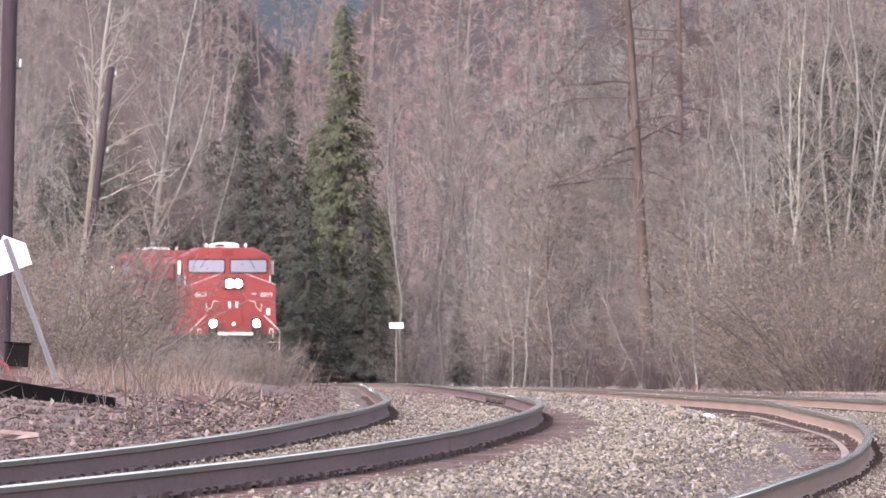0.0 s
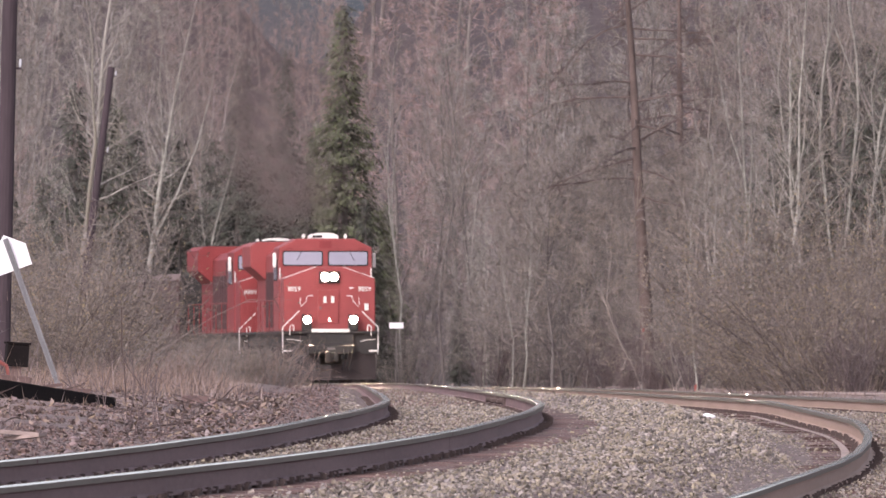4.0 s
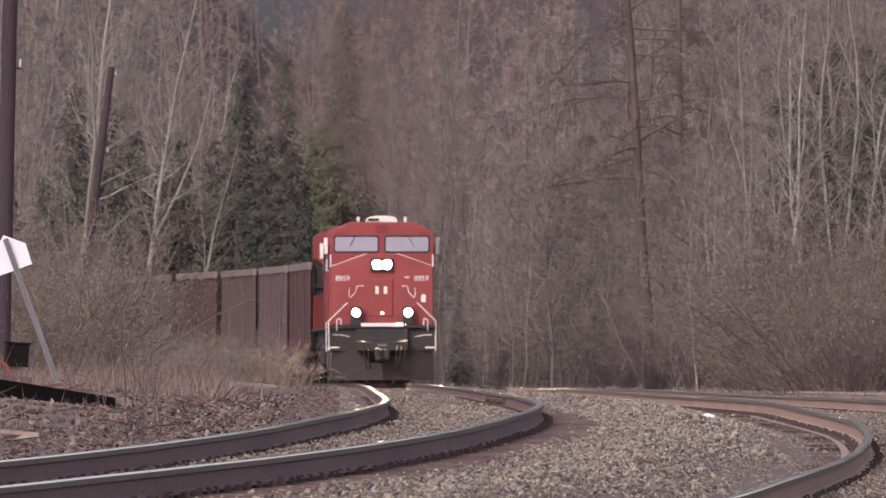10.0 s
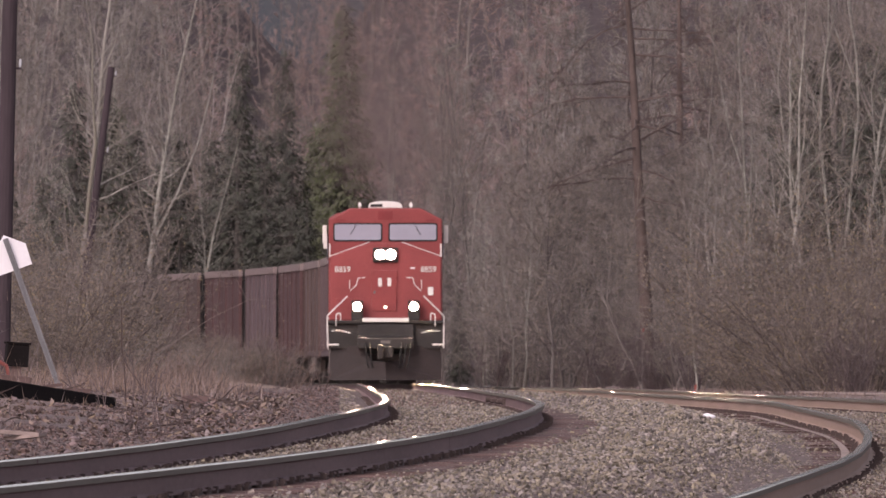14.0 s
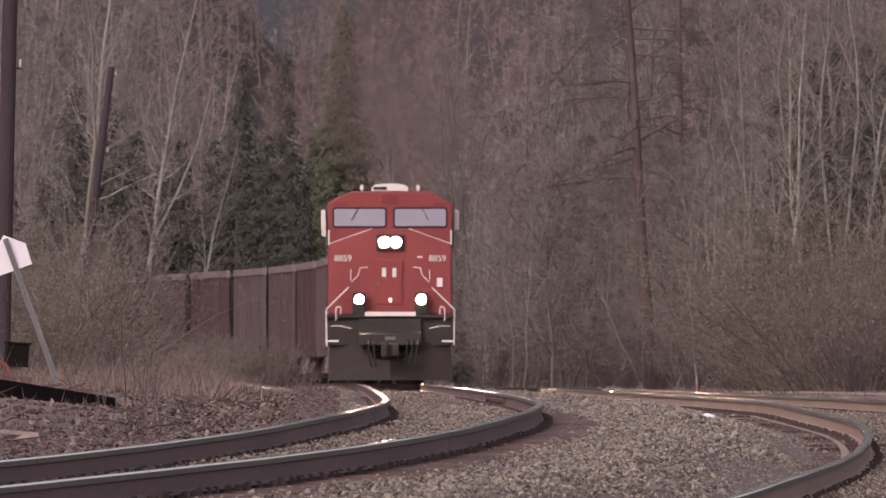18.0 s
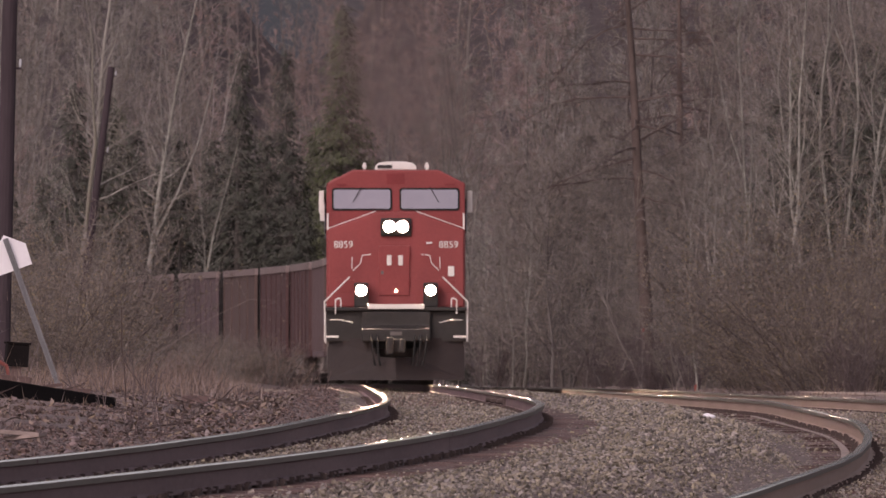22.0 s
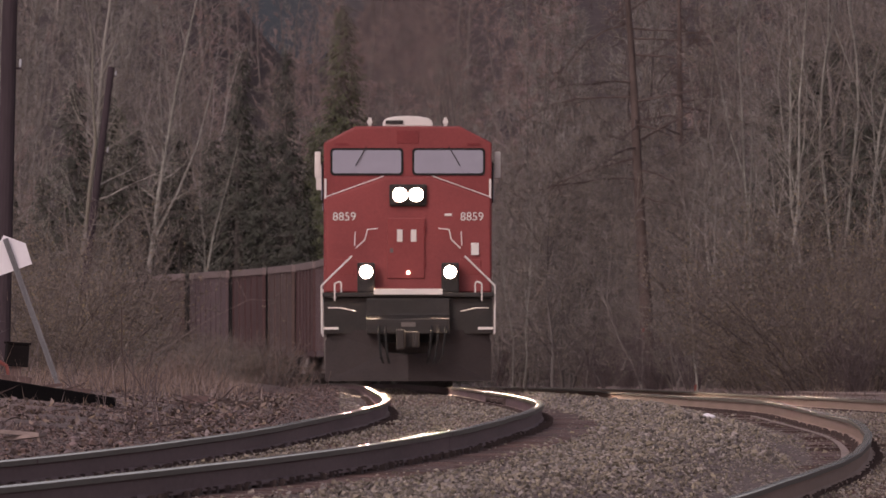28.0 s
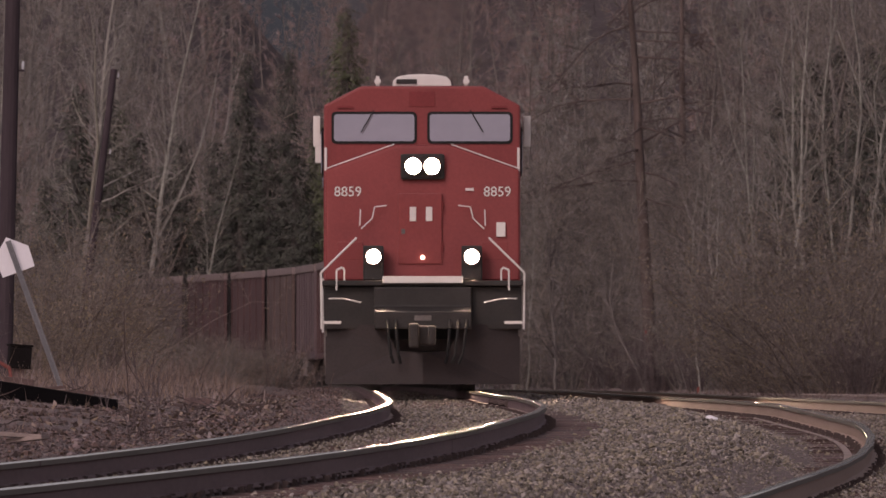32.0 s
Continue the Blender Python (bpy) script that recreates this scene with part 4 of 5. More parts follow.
        part("nose_grab", wire([(sx * 0.97, NY - 0.06, 2.55), (sx * 0.96, NY - 0.06, 2.80)], 0.010, 6), M_WHITE, root, "white grab iron")
        # ditch light
        bm = bmesh.new()
        box(bm, sx * 0.76 - 0.16, sx * 0.76 + 0.16, -10.6, -10.35, 1.70, 2.24, 0.03)
        dl = part("ditch_light", bm, M_BLACK, root)
        bm = bmesh.new()
        disc(bm, sx * 0.76, -10.615, 2.07, 0.105, 0.02)
        part("lens", bm, M_LAMP, dl, "lit ditch light lens")
        bm = bmesh.new()
        ring(bm, sx * 0.76, -10.66, -10.60, 2.07, 0.107, 0.13)
        part("bezel", bm, M_GREY, dl)
        # side handrails along the walkway
        part("side_handrail", wire([(sx * 1.5, -5.2, 2.72), (sx * 1.5, 10.2, 2.72)], 0.018, 6), M_DARKRED, root)
        for k in range(8):
            bm = bmesh.new()
            tube(bm, (sx * 1.5, -5.2 + 2.2 * k, 1.7), (sx * 1.5, -5.2 + 2.2 * k, 2.72), 0.02, n=6)
            part("stanchion", bm, M_DARKRED, root)
        # mirror
        bm = bmesh.new()
        box(bm, sx * 1.64 - 0.055, sx * 1.64 + 0.055, -7.75, -7.70, 3.80, 4.28, 0.015)
        mi = part("wind_deflector", bm, M_WHITE, root, "pale side mirror and wind deflector")
        bm = bmesh.new()
        tube(bm, (sx * 1.52, -7.7, 4.05), (sx * 1.60, -7.72, 4.05), 0.012, n=6)
        part("bracket", bm, M_BLACK, mi)
    # coupler and hoses
    bm = bmesh.new()
    box(bm, -0.16, 0.16, -11.35, -10.9, 0.70, 1.0, 0.04)
    box(bm, -0.22, -0.06, -11.55, -11.3, 0.66, 1.04, 0.04)
    box(bm, 0.08, 0.2, -11.5, -11.3, 0.70, 1.0, 0.04)
    part("coupler", bm, M_BLACK, root)
    for x in (-0.42, -0.55, 0.42, 0.55, 0.68):
        part("air_hose", wire([(x, -10.9, 1.15), (x * 0.98, -11.12, 0.95), (x * 0.9, -11.15, 0.55), (x * 0.82, -11.1, 0.42)], 0.025, 6), M_RUBBER, root)
    # nose
    bm = bmesh.new()
    vs = prism(bm, [(-1.50, 1.70), (1.50, 1.70), (1.50, 3.42), (0.42, 3.80), (-0.42, 3.80), (-1.50, 3.42)], "y", NY, CYF + 0.05)
    for v in vs:
        if v.co.y < NY + 0.01:
            v.co.y += 0.10 * (v.co.z - 1.7) / 2.1
    bmesh.ops.bevel(bm, geom=list(bm.edges), offset=0.05, segments=3, affect="EDGES", profile=0.6)
    nose = part("nose", bm, M_RED, root)
    for sx in (-1, 1):
        part("nose_stripe", wire([(sx * 1.50, NY + 0.1, 3.43), (sx * 0.44, NY + 0.12, 3.81)], 0.009, 6), M_WHITE, nose, "pale worn edge of the nose top")
        bm = bmesh.new()
        box(bm, sx * 1.5 - 0.02, sx * 1.5 + 0.02, CYF - 0.04, CYF - 0.01, 3.42, 3.78)
        part("corner_strip", bm, M_WHITE, nose, "white corner strip")
    bm = bmesh.new()
    box(bm, -0.38, 0.30, NY - 0.012, NY + 0.1, 1.95, 3.05, 0.02)
    part("nose_door", bm, M_RED, nose)
    for x in (-0.15, 0.1):
        bm = bmesh.new()
        box(bm, x - 0.05, x + 0.05, NY - 0.028, NY - 0.008, 2.62, 2.84, 0.008)
        part("emblem", bm, M_WHITE, nose, "white emblem block")
    bm = bmesh.new()
    box(bm, 1.14, 1.28, NY - 0.01, NY + 0.02, 2.38, 2.60, 0.005)
    part("notice_plate", bm, M_WHITE, nose, "small white notice plate")
    bm = bmesh.new()
    box(bm, 0.66, 0.79, NY + 0.03, NY + 0.07, 3.09, 3.13)
    part("mark", bm, M_WHITE, nose)
    for sx in (-1, 1):
        lettering("8859", 0.215, sx * 1.155, NY + 0.048, 3.07, nose)
    for z in (2.2, 2.85):
        bm = bmesh.new()
        tube(bm, (0.31, NY - 0.02, z - 0.06), (0.31, NY - 0.02, z + 0.06), 0.014, n=8)
        part("hinge", bm, M_DARKRED, nose)
    bm = bmesh.new()
    box(bm, -0.33, -0.27, NY - 0.03, NY - 0.012, 2.42, 2.5, 0.006)
    part("latch", bm, M_GREY, nose)
    for sx in (-1, 1):
        bm = bmesh.new()
        box(bm, sx * 1.12 - 0.2, sx * 1.12 + 0.2, NY + 0.01, NY + 0.045, 2.02, 2.3, 0.01)
        part("sand_hatch", bm, M_RED, nose)
    # plate and stencil block under the platform
    bm = bmesh.new()
    box(bm, -0.13, 0.13, -10.99, -10.975, 1.08, 1.16, 0.003)
    part("stencil", bm, M_GREY, root, "small pale stencilled plate")
    # headlight
    bm = bmesh.new()
    box(bm, -0.34, 0.34, NY - 0.02, NY + 0.2, 3.26, 3.66, 0.04)
    hl = part("headlight", bm, M_BLACK, root)
    for sx in (-1, 1):
        bm = bmesh.new()
        disc(bm, sx * 0.145, NY - 0.035, 3.47, 0.118, 0.02)
        part("lens", bm, M_LAMP, hl, "lit headlight lens")
        bm = bmesh.new()
        ring(bm, sx * 0.145, NY - 0.09, NY - 0.015, 3.47, 0.12, 0.138)
        part("bezel", bm, M_GREY, hl)
    bm = bmesh.new()
    disc(bm, 0.0, NY - 0.06, 2.06, 0.03, 0.07, 12)
    part("marker_light", bm, M_MARKER, root, "small lit lamp")
    # cab
    bm = bmesh.new()
    prism(bm, [(-1.53, 1.70), (1.53, 1.70), (1.53, 4.44), (0.95, 4.74), (-0.95, 4.74), (-1.53, 4.44)], "y", CYF, CYB, 0, 0.04)
    cab = part("cab", bm, M_RED, root)
    for sx in (-1, 1):
        bm = bmesh.new()
        x0, x1 = sorted((sx * 0.08, sx * 1.41))
        out = [(x0, 3.84), (x1, 3.84), (x1, 4.34), (x0, 4.34)]
        prism(bm, out, "y", CYF - 0.02, CYF + 0.05)
        bmesh.ops.bevel(bm, geom=[e for e in bm.edges if abs(e.verts[0].co.y - e.verts[1].co.y) > 0.05], offset=0.07, segments=4, affect="EDGES", profile=0.5)
        w = part("windscreen", bm, M_RUBBER, cab, "black window gasket")
        bm = bmesh.new()
        prism(bm, [(x0 + 0.04, 3.88), (x1 - 0.04, 3.88), (x1 - 0.04, 4.30), (x0 + 0.04, 4.30)], "y", CYF - 0.03, CYF - 0.005)
        bmesh.ops.bevel(bm, geom=[e for e in bm.edges if abs(e.verts[0].co.y - e.verts[1].co.y) > 0.02], offset=0.05, segments=4, affect="EDGES", profile=0.5)
        for v in bm.verts:
            v.co.y += 0.012 * (v.co.z - 3.9)
        part("pane", bm, M_GLASS, w, "dusty glass with the sky's reflection put into its grey-blue colour")
        part("wiper", wire([(sx * 0.75, CYF - 0.05, 4.36), (sx * 0.95, CYF - 0.06, 4.02)], 0.010, 5), M_RUBBER, w)
        bm = bmesh.new()
        box(bm, sx * 1.2 - 0.12, sx * 1.2 + 0.12, CYF - 0.03, CYF, 4.395, 4.43)
        part("rain_strip", bm, M_DARKRED, cab)
        # side window
        bm = bmesh.new()
        box(bm, sx * 1.54 - 0.02, sx * 1.54 + 0.02, -7.6, -6.3, 3.35, 4.1, 0.01)
        sw = part("side_window", bm, M_RUBBER, cab)
        for k in (0, 1):
            bm = bmesh.new()
            box(bm, sx * 1.565 - 0.008, sx * 1.565 + 0.008, -7.55 + 0.62 * k, -6.98 + 0.62 * k, 3.4, 4.05)
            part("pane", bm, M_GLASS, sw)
        bm = bmesh.new()
        disc(bm, sx * 0.69, -7.9, 4.82, 0.05, 0.3, 12)
        box(bm, sx * 0.69 - 0.03, sx * 0.69 + 0.03, -7.85, -7.7, 4.72, 4.90)
        part("antenna", bm, M_WHITE, cab, "white roof antenna")
    bm = bmesh.new()
    box(bm, -0.2, 0.2, CYF - 0.012, CYF, 4.42, 4.66, 0.004)
    part("number_box", bm, M_DARKRED, cab)
    # roof air conditioner
    bm = bmesh.new()
    prism(bm, [(-0.46, 4.742), (0.46, 4.742), (0.45, 4.83), (0.38, 4.89), (0.22, 4.922), (0, 4.93), (-0.22, 4.922), (-0.38, 4.89), (-0.45, 4.83)], "y", -7.9, -6.3, 0, 0.02)
    ac = part("air_conditioner", bm, M_WHITE, root, "white rounded roof unit")
    bm = bmesh.new()
    box(bm, -0.40, -0.08, -7.93, -7.88, 4.78, 4.85, 0.01)
    part("grille", bm, M_BLACK, ac)
    # hood
    bm = bmesh.new()
    prism(bm, [(-1.0, 1.70), (1.0, 1.70), (1.0, 4.25), (0.7, 4.5), (-0.7, 4.5), (-1.0, 4.25)], "y", CYB + 0.01, 6.2, 0, 0.03)
    hood = part("hood", bm, M_RED, root)
    for k in range(9):
        for sx in (-1, 1):
            bm = bmesh.new()
            y0 = CYB + 2.7 + 0.99 * k
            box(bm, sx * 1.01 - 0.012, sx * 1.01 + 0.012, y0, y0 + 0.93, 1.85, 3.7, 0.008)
            # doors darker than the hood
            part("hood_door", bm, M_MAROON, hood)
    for sx in (-1, 1):
        bm = bmesh.new()
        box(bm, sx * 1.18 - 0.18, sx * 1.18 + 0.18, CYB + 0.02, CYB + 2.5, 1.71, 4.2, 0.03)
        part("electrical_cabinet", bm, M_MAROON, hood)
    bm = bmesh.new()
    box(bm, -0.35, 0.35, 0.2, 1.4, 4.5, 4.68, 0.05)
    part("exhaust_stack", bm, M_BLACK, hood)
    for k in range(3):
        bm = bmesh.new()
        tube(bm, (0.25 * (k - 1), -3.2, 4.62), (0.25 * (k - 1), -3.75 + 0.1 * k, 4.62), 0.03, 0.08, 10)
        part("horn", bm, M_GREY, hood)
    # radiators
    bm = bmesh.new()
    prism(bm, [(-1.0, 1.71), (1.0, 1.71), (1.0, 3.45), (1.52, 3.9), (1.52, 4.6), (1.3, 4.74), (-1.3, 4.74), (-1.52, 4.6), (-1.52, 3.9), (-1.0, 3.45)], "y", 6.21, 10.6, 0, 0.03)
    rad = part("radiator_housing", bm, M_RED, root)
    for k in range(4):
        bm = bmesh.new()
        box(bm, -1.2, 1.2, 6.5 + k, 7.35 + k, 4.742, 4.77)
        part("roof_grille", bm, M_BLACK, rad)
    # running gear
    truck(root, -6.8, 3, 1.85, 0.533, 0)
    truck(root, 6.8, 3, 1.85, 0.533, 0)
    bm = bmesh.new()
    prism(bm, [(-1.45, 1.15), (-1.45, 0.6), (-1.15, 0.32), (1.15, 0.32), (1.45, 0.6), (1.45, 1.15)], "y", -3.3, 3.3, 0, 0.05)
    part("fuel_tank", bm, M_BLACK, root)
    return root


def gondola(paint, ribs):
    root = new("coal_gondola")
    tagged(root, "weathered steel coal gondola coupled in the train", "rail car", "coal cars in the train")
    H, L, W = 3.8, 6.95, 1.52
    for sx in (-1, 1):
        bm = bmesh.new()
        prism(bm, [(-L, 1.0), (L, 1.0), (L, H - 0.2), (-L, H - 0.2)], "x", sx * (W - 0.05) - 0.03, sx * (W - 0.05) + 0.03)
        side = part("side_wall", bm, paint, root)
        for k in range(ribs):
            y = -L + 0.12 + k * (2 * L - 0.24) / (ribs - 1)
            bm = bmesh.new()
            prism(bm, [(y - 0.09, 1.0), (y + 0.09, 1.0), (y + 0.06, H - 0.2), (y - 0.06, H - 0.2)], "x", *sorted((sx * (W - 0.02), sx * (W + 0.02))))
            part("rib", bm, paint, side)
        bm = bmesh.new()
        box(bm, sx * (W - 0.04) - 0.07, sx * (W - 0.04) + 0.07, -L - 0.02, L + 0.02, H - 0.2, H + 0.03, 0.02)
        part("rim", bm, M_RIM, root, "scuffed steel top rim with sunlight put into its paler colour")
        bm = bmesh.new()
        box(bm, sx * (W - 0.08) - 0.07, sx * (W - 0.08) + 0.07, -L - 0.25, L + 0.25, 0.82, 1.0, 0.02)
        part("side_sill", bm, paint, root)
    for sy in (-1, 1):
        bm = bmesh.new()
        # black ends: the shade in the gaps between cars is put into their colour
        box(bm, -W + 0.09, W - 0.09, sy * (L - 0.4) - 0.04, sy * (L - 0.4) + 0.04, 1.1, H - 0.05, 0.01)
        end = part("end_wall", bm, M_BLACK, root)
        for k in range(3):
            bm = bmesh.new()
            box(bm, -W + 0.1, W - 0.1, *sorted((sy * (L - 0.36), sy * (L - 0.26))), 1.6 + 0.7 * k, 1.75 + 0.7 * k, 0.02)
            part("end_rib", bm, M_BLACK, end)
        part("ladder", wire([(-1.35, sy * (L - 0.2), 1.0), (-1.35, sy * (L - 0.2), 3.7)], 0.02, 6), M_GREY, end)
        bm = bmesh.new()
        box(bm, -0.13, 0.13, *sorted((sy * (L - 0.2), sy * (L + 1.22))), 0.72, 1.0, 0.03)
        part("coupler", bm, M_BLACK, root)
        truck(root, sy * 6.2, 2, 1.78, 0.457, 0)
    # coal load
    rnd = random.Random(4)
    V, nx, ny = [], 9, 40
    for j in range(ny):
        for i in range(nx):
            u, v = i / (nx - 1) * 2 - 1, j / (ny - 1) * 2 - 1
            V.append((u * (W - 0.1), v * (L - 0.46), 3.35 + 0.45 * (1 - u * u) * (1 - v ** 6) + rnd.uniform(-0.04, 0.04)))
    idx = np.arange(nx * ny).reshape(ny, nx)
    f = np.stack([idx[:-1, :-1], idx[:-1, 1:], idx[1:, 1:], idx[1:, :-1]], -1).reshape(-1, 4)
    from_arrays("coal_load", V, f, M_COAL, root, "heaped black coal")
    bm = bmesh.new()
    box(bm, -W + 0.1, W - 0.1, -L + 0.3, L - 0.3, 0.95, 1.05)
    part("floor", bm, paint, root)
    return root


LEAD = locomotive()
SECOND = copy_thing(LEAD, Matrix())
tagged(SECOND, "red diesel locomotive coupled behind the leading one, its shade put into darker paint")
# same red as the leader; its shade is put into a darker paint copy
for o in SECOND.children_recursive:
    if o.name.split(".")[0] in ("lens", "marker_light"):
        o.data = o.data.copy()
        o.data.materials[0] = M_GLASS
        o["label"] = "unlit lamp glass"
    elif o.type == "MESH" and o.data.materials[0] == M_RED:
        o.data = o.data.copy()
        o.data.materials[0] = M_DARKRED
KINDS = [gondola(M_CARS[0], 6), gondola(M_CARS[1], 8), gondola(M_CARS[2], 5)]
tagged(KINDS[0], "faded maroon-brown coal gondola with smooth sides in the train")
tagged(KINDS[1], "purple-grey coal gondola with low ribs in the train")
tagged(KINDS[2], "dull brown smooth-sided coal gondola coupled in the train")
CARS = list(KINDS)
for k in (0, 1, 0, 2, 1, 0, 0, 2, 1, 0, 2, 0, 1, 2, 0, 0, 1):
    CARS.append(copy_thing(KINDS[k], Matrix()))
TRAIN = [(LEAD, 10.25, 6.8), (SECOND, 10.25 + 21.9, 6.8)] + [(c, 52.8 + 16.8 * k, 6.2) for k, c in enumerate(CARS)]


def exhaust():
    root = new("exhaust_smoke")
    tagged(root, "thin brown exhaust haze rising behind the locomotive roof", "smoke")
    rnd = random.Random(12)
    for x, y, z, sx, sz in ((0.1, 3, 6.2, 2.2, 1.8), (-0.3, 13, 6.9, 2.8, 2.0), (0.7, 28, 7.6, 3.4, 2.6), (-0.9, 22, 9.6, 3.8, 3.2), (1.1, 38, 12.0, 4.8, 4.2), (-0.7, 50, 14.0, 5.8, 5.0)):
        bm = bmesh.new()
        bmesh.ops.create_uvsphere(bm, u_segments=32, v_segments=16, radius=1.0)
        bmesh.ops.delete(bm, geom=[v for v in bm.verts if v.co.y > 0.02], context="VERTS")
        for v in bm.verts:
            v.co.y *= 0.25
        ob = part("puff", bm, M_SMOKE, root)
        ob.matrix_basis = pose(x, y, z, 0, rnd.uniform(0, 360), 0) @ Matrix.Diagonal((sx, sx, sz, 1))
    return root


SMOKE = exhaust()


# ---- small things beside the track ----
def sign_post():
    root = new("leaning_sign")
    tagged(root, "pale sign seen from behind on a leaning galvanised post", "sign")
    bm = bmesh.new()
    prism(bm, [(0, 1.885), (-0.205, 1.71), (-0.195, 1.465), (0.195, 1.465), (0.205, 1.71)], "y", 0.03, 0.034)
    part("sign_plate", bm, M_SIGN, root, "bare pale back of a five-sided sign")
    bm = bmesh.new()
    for x in (-0.023, 0.023):
        box(bm, x - 0.007, x + 0.007, -0.02, 0.02, -0.3, 1.84)
    box(bm, -0.017, 0.017, 0.018, 0.024, -0.3, 1.84)
    for k in range(32):
        box(bm, -0.017, 0.017, -0.005, 0.018, -0.25 + k * 0.065, -0.25 + k * 0.065 + 0.048)
    part("post", bm, M_GALV, root, "perforated channel post")
    return root


SIGN = sign_post()
x, y, z = bearing(-20.68, 210.6)
SIGN.matrix_basis = pose(x, y, z, 0, -20, 8)


def pole(h, r, label, arms):
    root = new("utility_pole")
    tagged(root, label, "utility pole", "old utility poles")
    bm = bmesh.new()
    tube(bm, (0, 0, -0.5), (0, 0, h), r, r * 0.72, 14)
    part("shaft", bm, M_POLE, root)
    for k, (px, pz) in enumerate(arms):
        bm = bmesh.new()
        tube(bm, (px, 0, pz), (px, 0, pz + 0.04), 0.016, n=8)
        tube(bm, (px, 0, pz + 0.04), (px, 0, pz + 0.12), 0.022, 0.016, 10)
        part("insulator", bm, M_LENS, root, "pale glass insulator")
        bm = bmesh.new()
        box(bm, min(0, px) - 0.02, max(0, px) + 0.02, -0.02, 0.02, pz - 0.02, pz + 0.01)
        part("bracket", bm, M_POLE, root)
    return root


P = pole(9.0, 0.125, "dark creosoted utility pole rising out of bushes", ((0.16, 4.35),))
x, y, z = bearing(-23.9, 251.5)
P.matrix_basis = pose(x, y, z, 0, 1.4, 0)
P = pole(7.4, 0.11, "leaning old telegraph pole with pale glass insulators", ((0.12, 7.2), (0.15, 5.4)))
x, y, z = bearing(-20, 432.9)
P.matrix_basis = pose(x, y, z, 0, 7.0, 0)

# post sign beyond the curve
root = new("track_sign")
tagged(root, "small white sign plate on a thin post beside the far track", "sign")
bm = bmesh.new()
box(bm, -0.25, 0.25, 0, 0.02, 2.2, 2.4, 0.008)
part("plate", bm, M_SIGN, root)
bm = bmesh.new()
tube(bm, (0, 0.05, -0.3), (0, 0.05, 2.4), 0.03, n=8)
part("post", bm, M_GREY, root)
root.matrix_basis = pose(*bearing(-2.521, 641.2), 0, 0, 0)


def lift(b, d, dz):
    x, y, z = bearing(b, d)
    return (x, y, z + dz)


bm = bmesh.new()
box(bm, -1.6, 1.6, -0.11, 0.11, 0, 0.21, 0.015)
beam = link("long_timber", bm, M_TAR)
tagged(beam, "long dark creosoted timber half sunk in gravel", "timber", "litter of timber beside the track")
x, y, z = lift(-22.65, 175.5, -0.06)
beam.matrix_basis = pose(x, y, z, 0, 4.5, 62)


def on_line(s, o, dz=0.0):
    x, y, _, th = (float(v) for v in along(s, o))
    return x, y, float(ground_z(s, o)) + dz


# pale pipe lying on the bank beyond the siding
pipe = [on_line(s, SIDING + 4.2 + 0.5 * math.sin((s - 269) * 0.017), 0.03) for s in np.arange(271, 468, 4.0)]
tagged(link("loose_pipe", wire(pipe, 0.03, 6), M_PLANK), "thin pale pipe lying on the bank beyond the siding", "pipe")

# long pale strip beside the near rail of the siding
V, F_ = [], []
for k, s in enumerate(np.arange(151, 213, 1.0)):
    o = SIDING - 0.755 - 0.2 + 0.012 * math.sin(s * 0.21)
    wide = 0.016 + 0.022 * min(1.0, max(0.0, (172 - s) / 15))
    for u, dz in ((-wide, 0.0), (0.002 - wide, 0.012), (wide - 0.002, 0.012), (wide, 0.0)):
        x, y, _, _ = (float(v) for v in along(s, o + u))
        zt = float(np.interp(s, SS, ZS)) - TIE_TOP
        V.append((x, y, zt + dz + 0.004))
    if k:
        a = 4 * (k - 1)
        for j in range(4):
            F_.append((a + j, a + 4 + j, a + 4 + (j + 1) % 4, a + (j + 1) % 4))
tagged(from_arrays("pale_strip", V, F_, M_PLANK), "long pale weathered batten lying along the sleepers", "batten")


def boards(name, place, specs, label, material=M_PLANK, category="timber"):
    """Loose lengths of timber: length, width, thickness, turn and tilt of each."""
    x, y, z = place
    for k, (L, w, t, turn, tilt, dx, dz) in enumerate(specs):
        bm = bmesh.new()
        box(bm, -L / 2, L / 2, -w / 2, w / 2, 0, t, min(0.006, t / 4))
        rnd = random.Random(k)
        for v in bm.verts:
            v.co.z += rnd.uniform(-0.004, 0.004)
        b = link(name, bm, material)
        tagged(b, label, category, "litter of timber beside the track")
        b.matrix_basis = pose(x + dx, y, z + dz, 0, tilt, turn)


boards("broken_plank", on_line(140, -2.6, 0.045), ((0.34, 0.16, 0.03, 15, 4, -0.03, 0.03), (0.3, 0.14, 0.03, -25, -6, 0.06, 0.0)), "broken pale plank lying in dirty stones")
boards("broken_plank", lift(-21.62, 194.2, 0.0), ((0.42, 0.1, 0.03, 12, -5, 0.0, 0.06), (0.3, 0.06, 0.04, -8, 4, 0.1, 0.02), (0.5, 0.12, 0.06, 5, 2, 0.25, 0.0)), "broken dark plank lying beside a long timber", M_TIE)
boards("old_sleeper", lift(-13.42, 208.3, -0.03), ((0.24, 0.2, 0.12, 20, 3, 0, 0),), "short dark piece of old sleeper on gravel", M_TIE)
boards("stick", lift(-10.6, 215.3, 0.0), ((0.6, 0.03, 0.025, 12, 5, 0, 0.02), (0.4, 0.025, 0.02, -30, -4, 0.15, 0.03)), "dead stick lying on the gravel", M_PLATE, "stick")
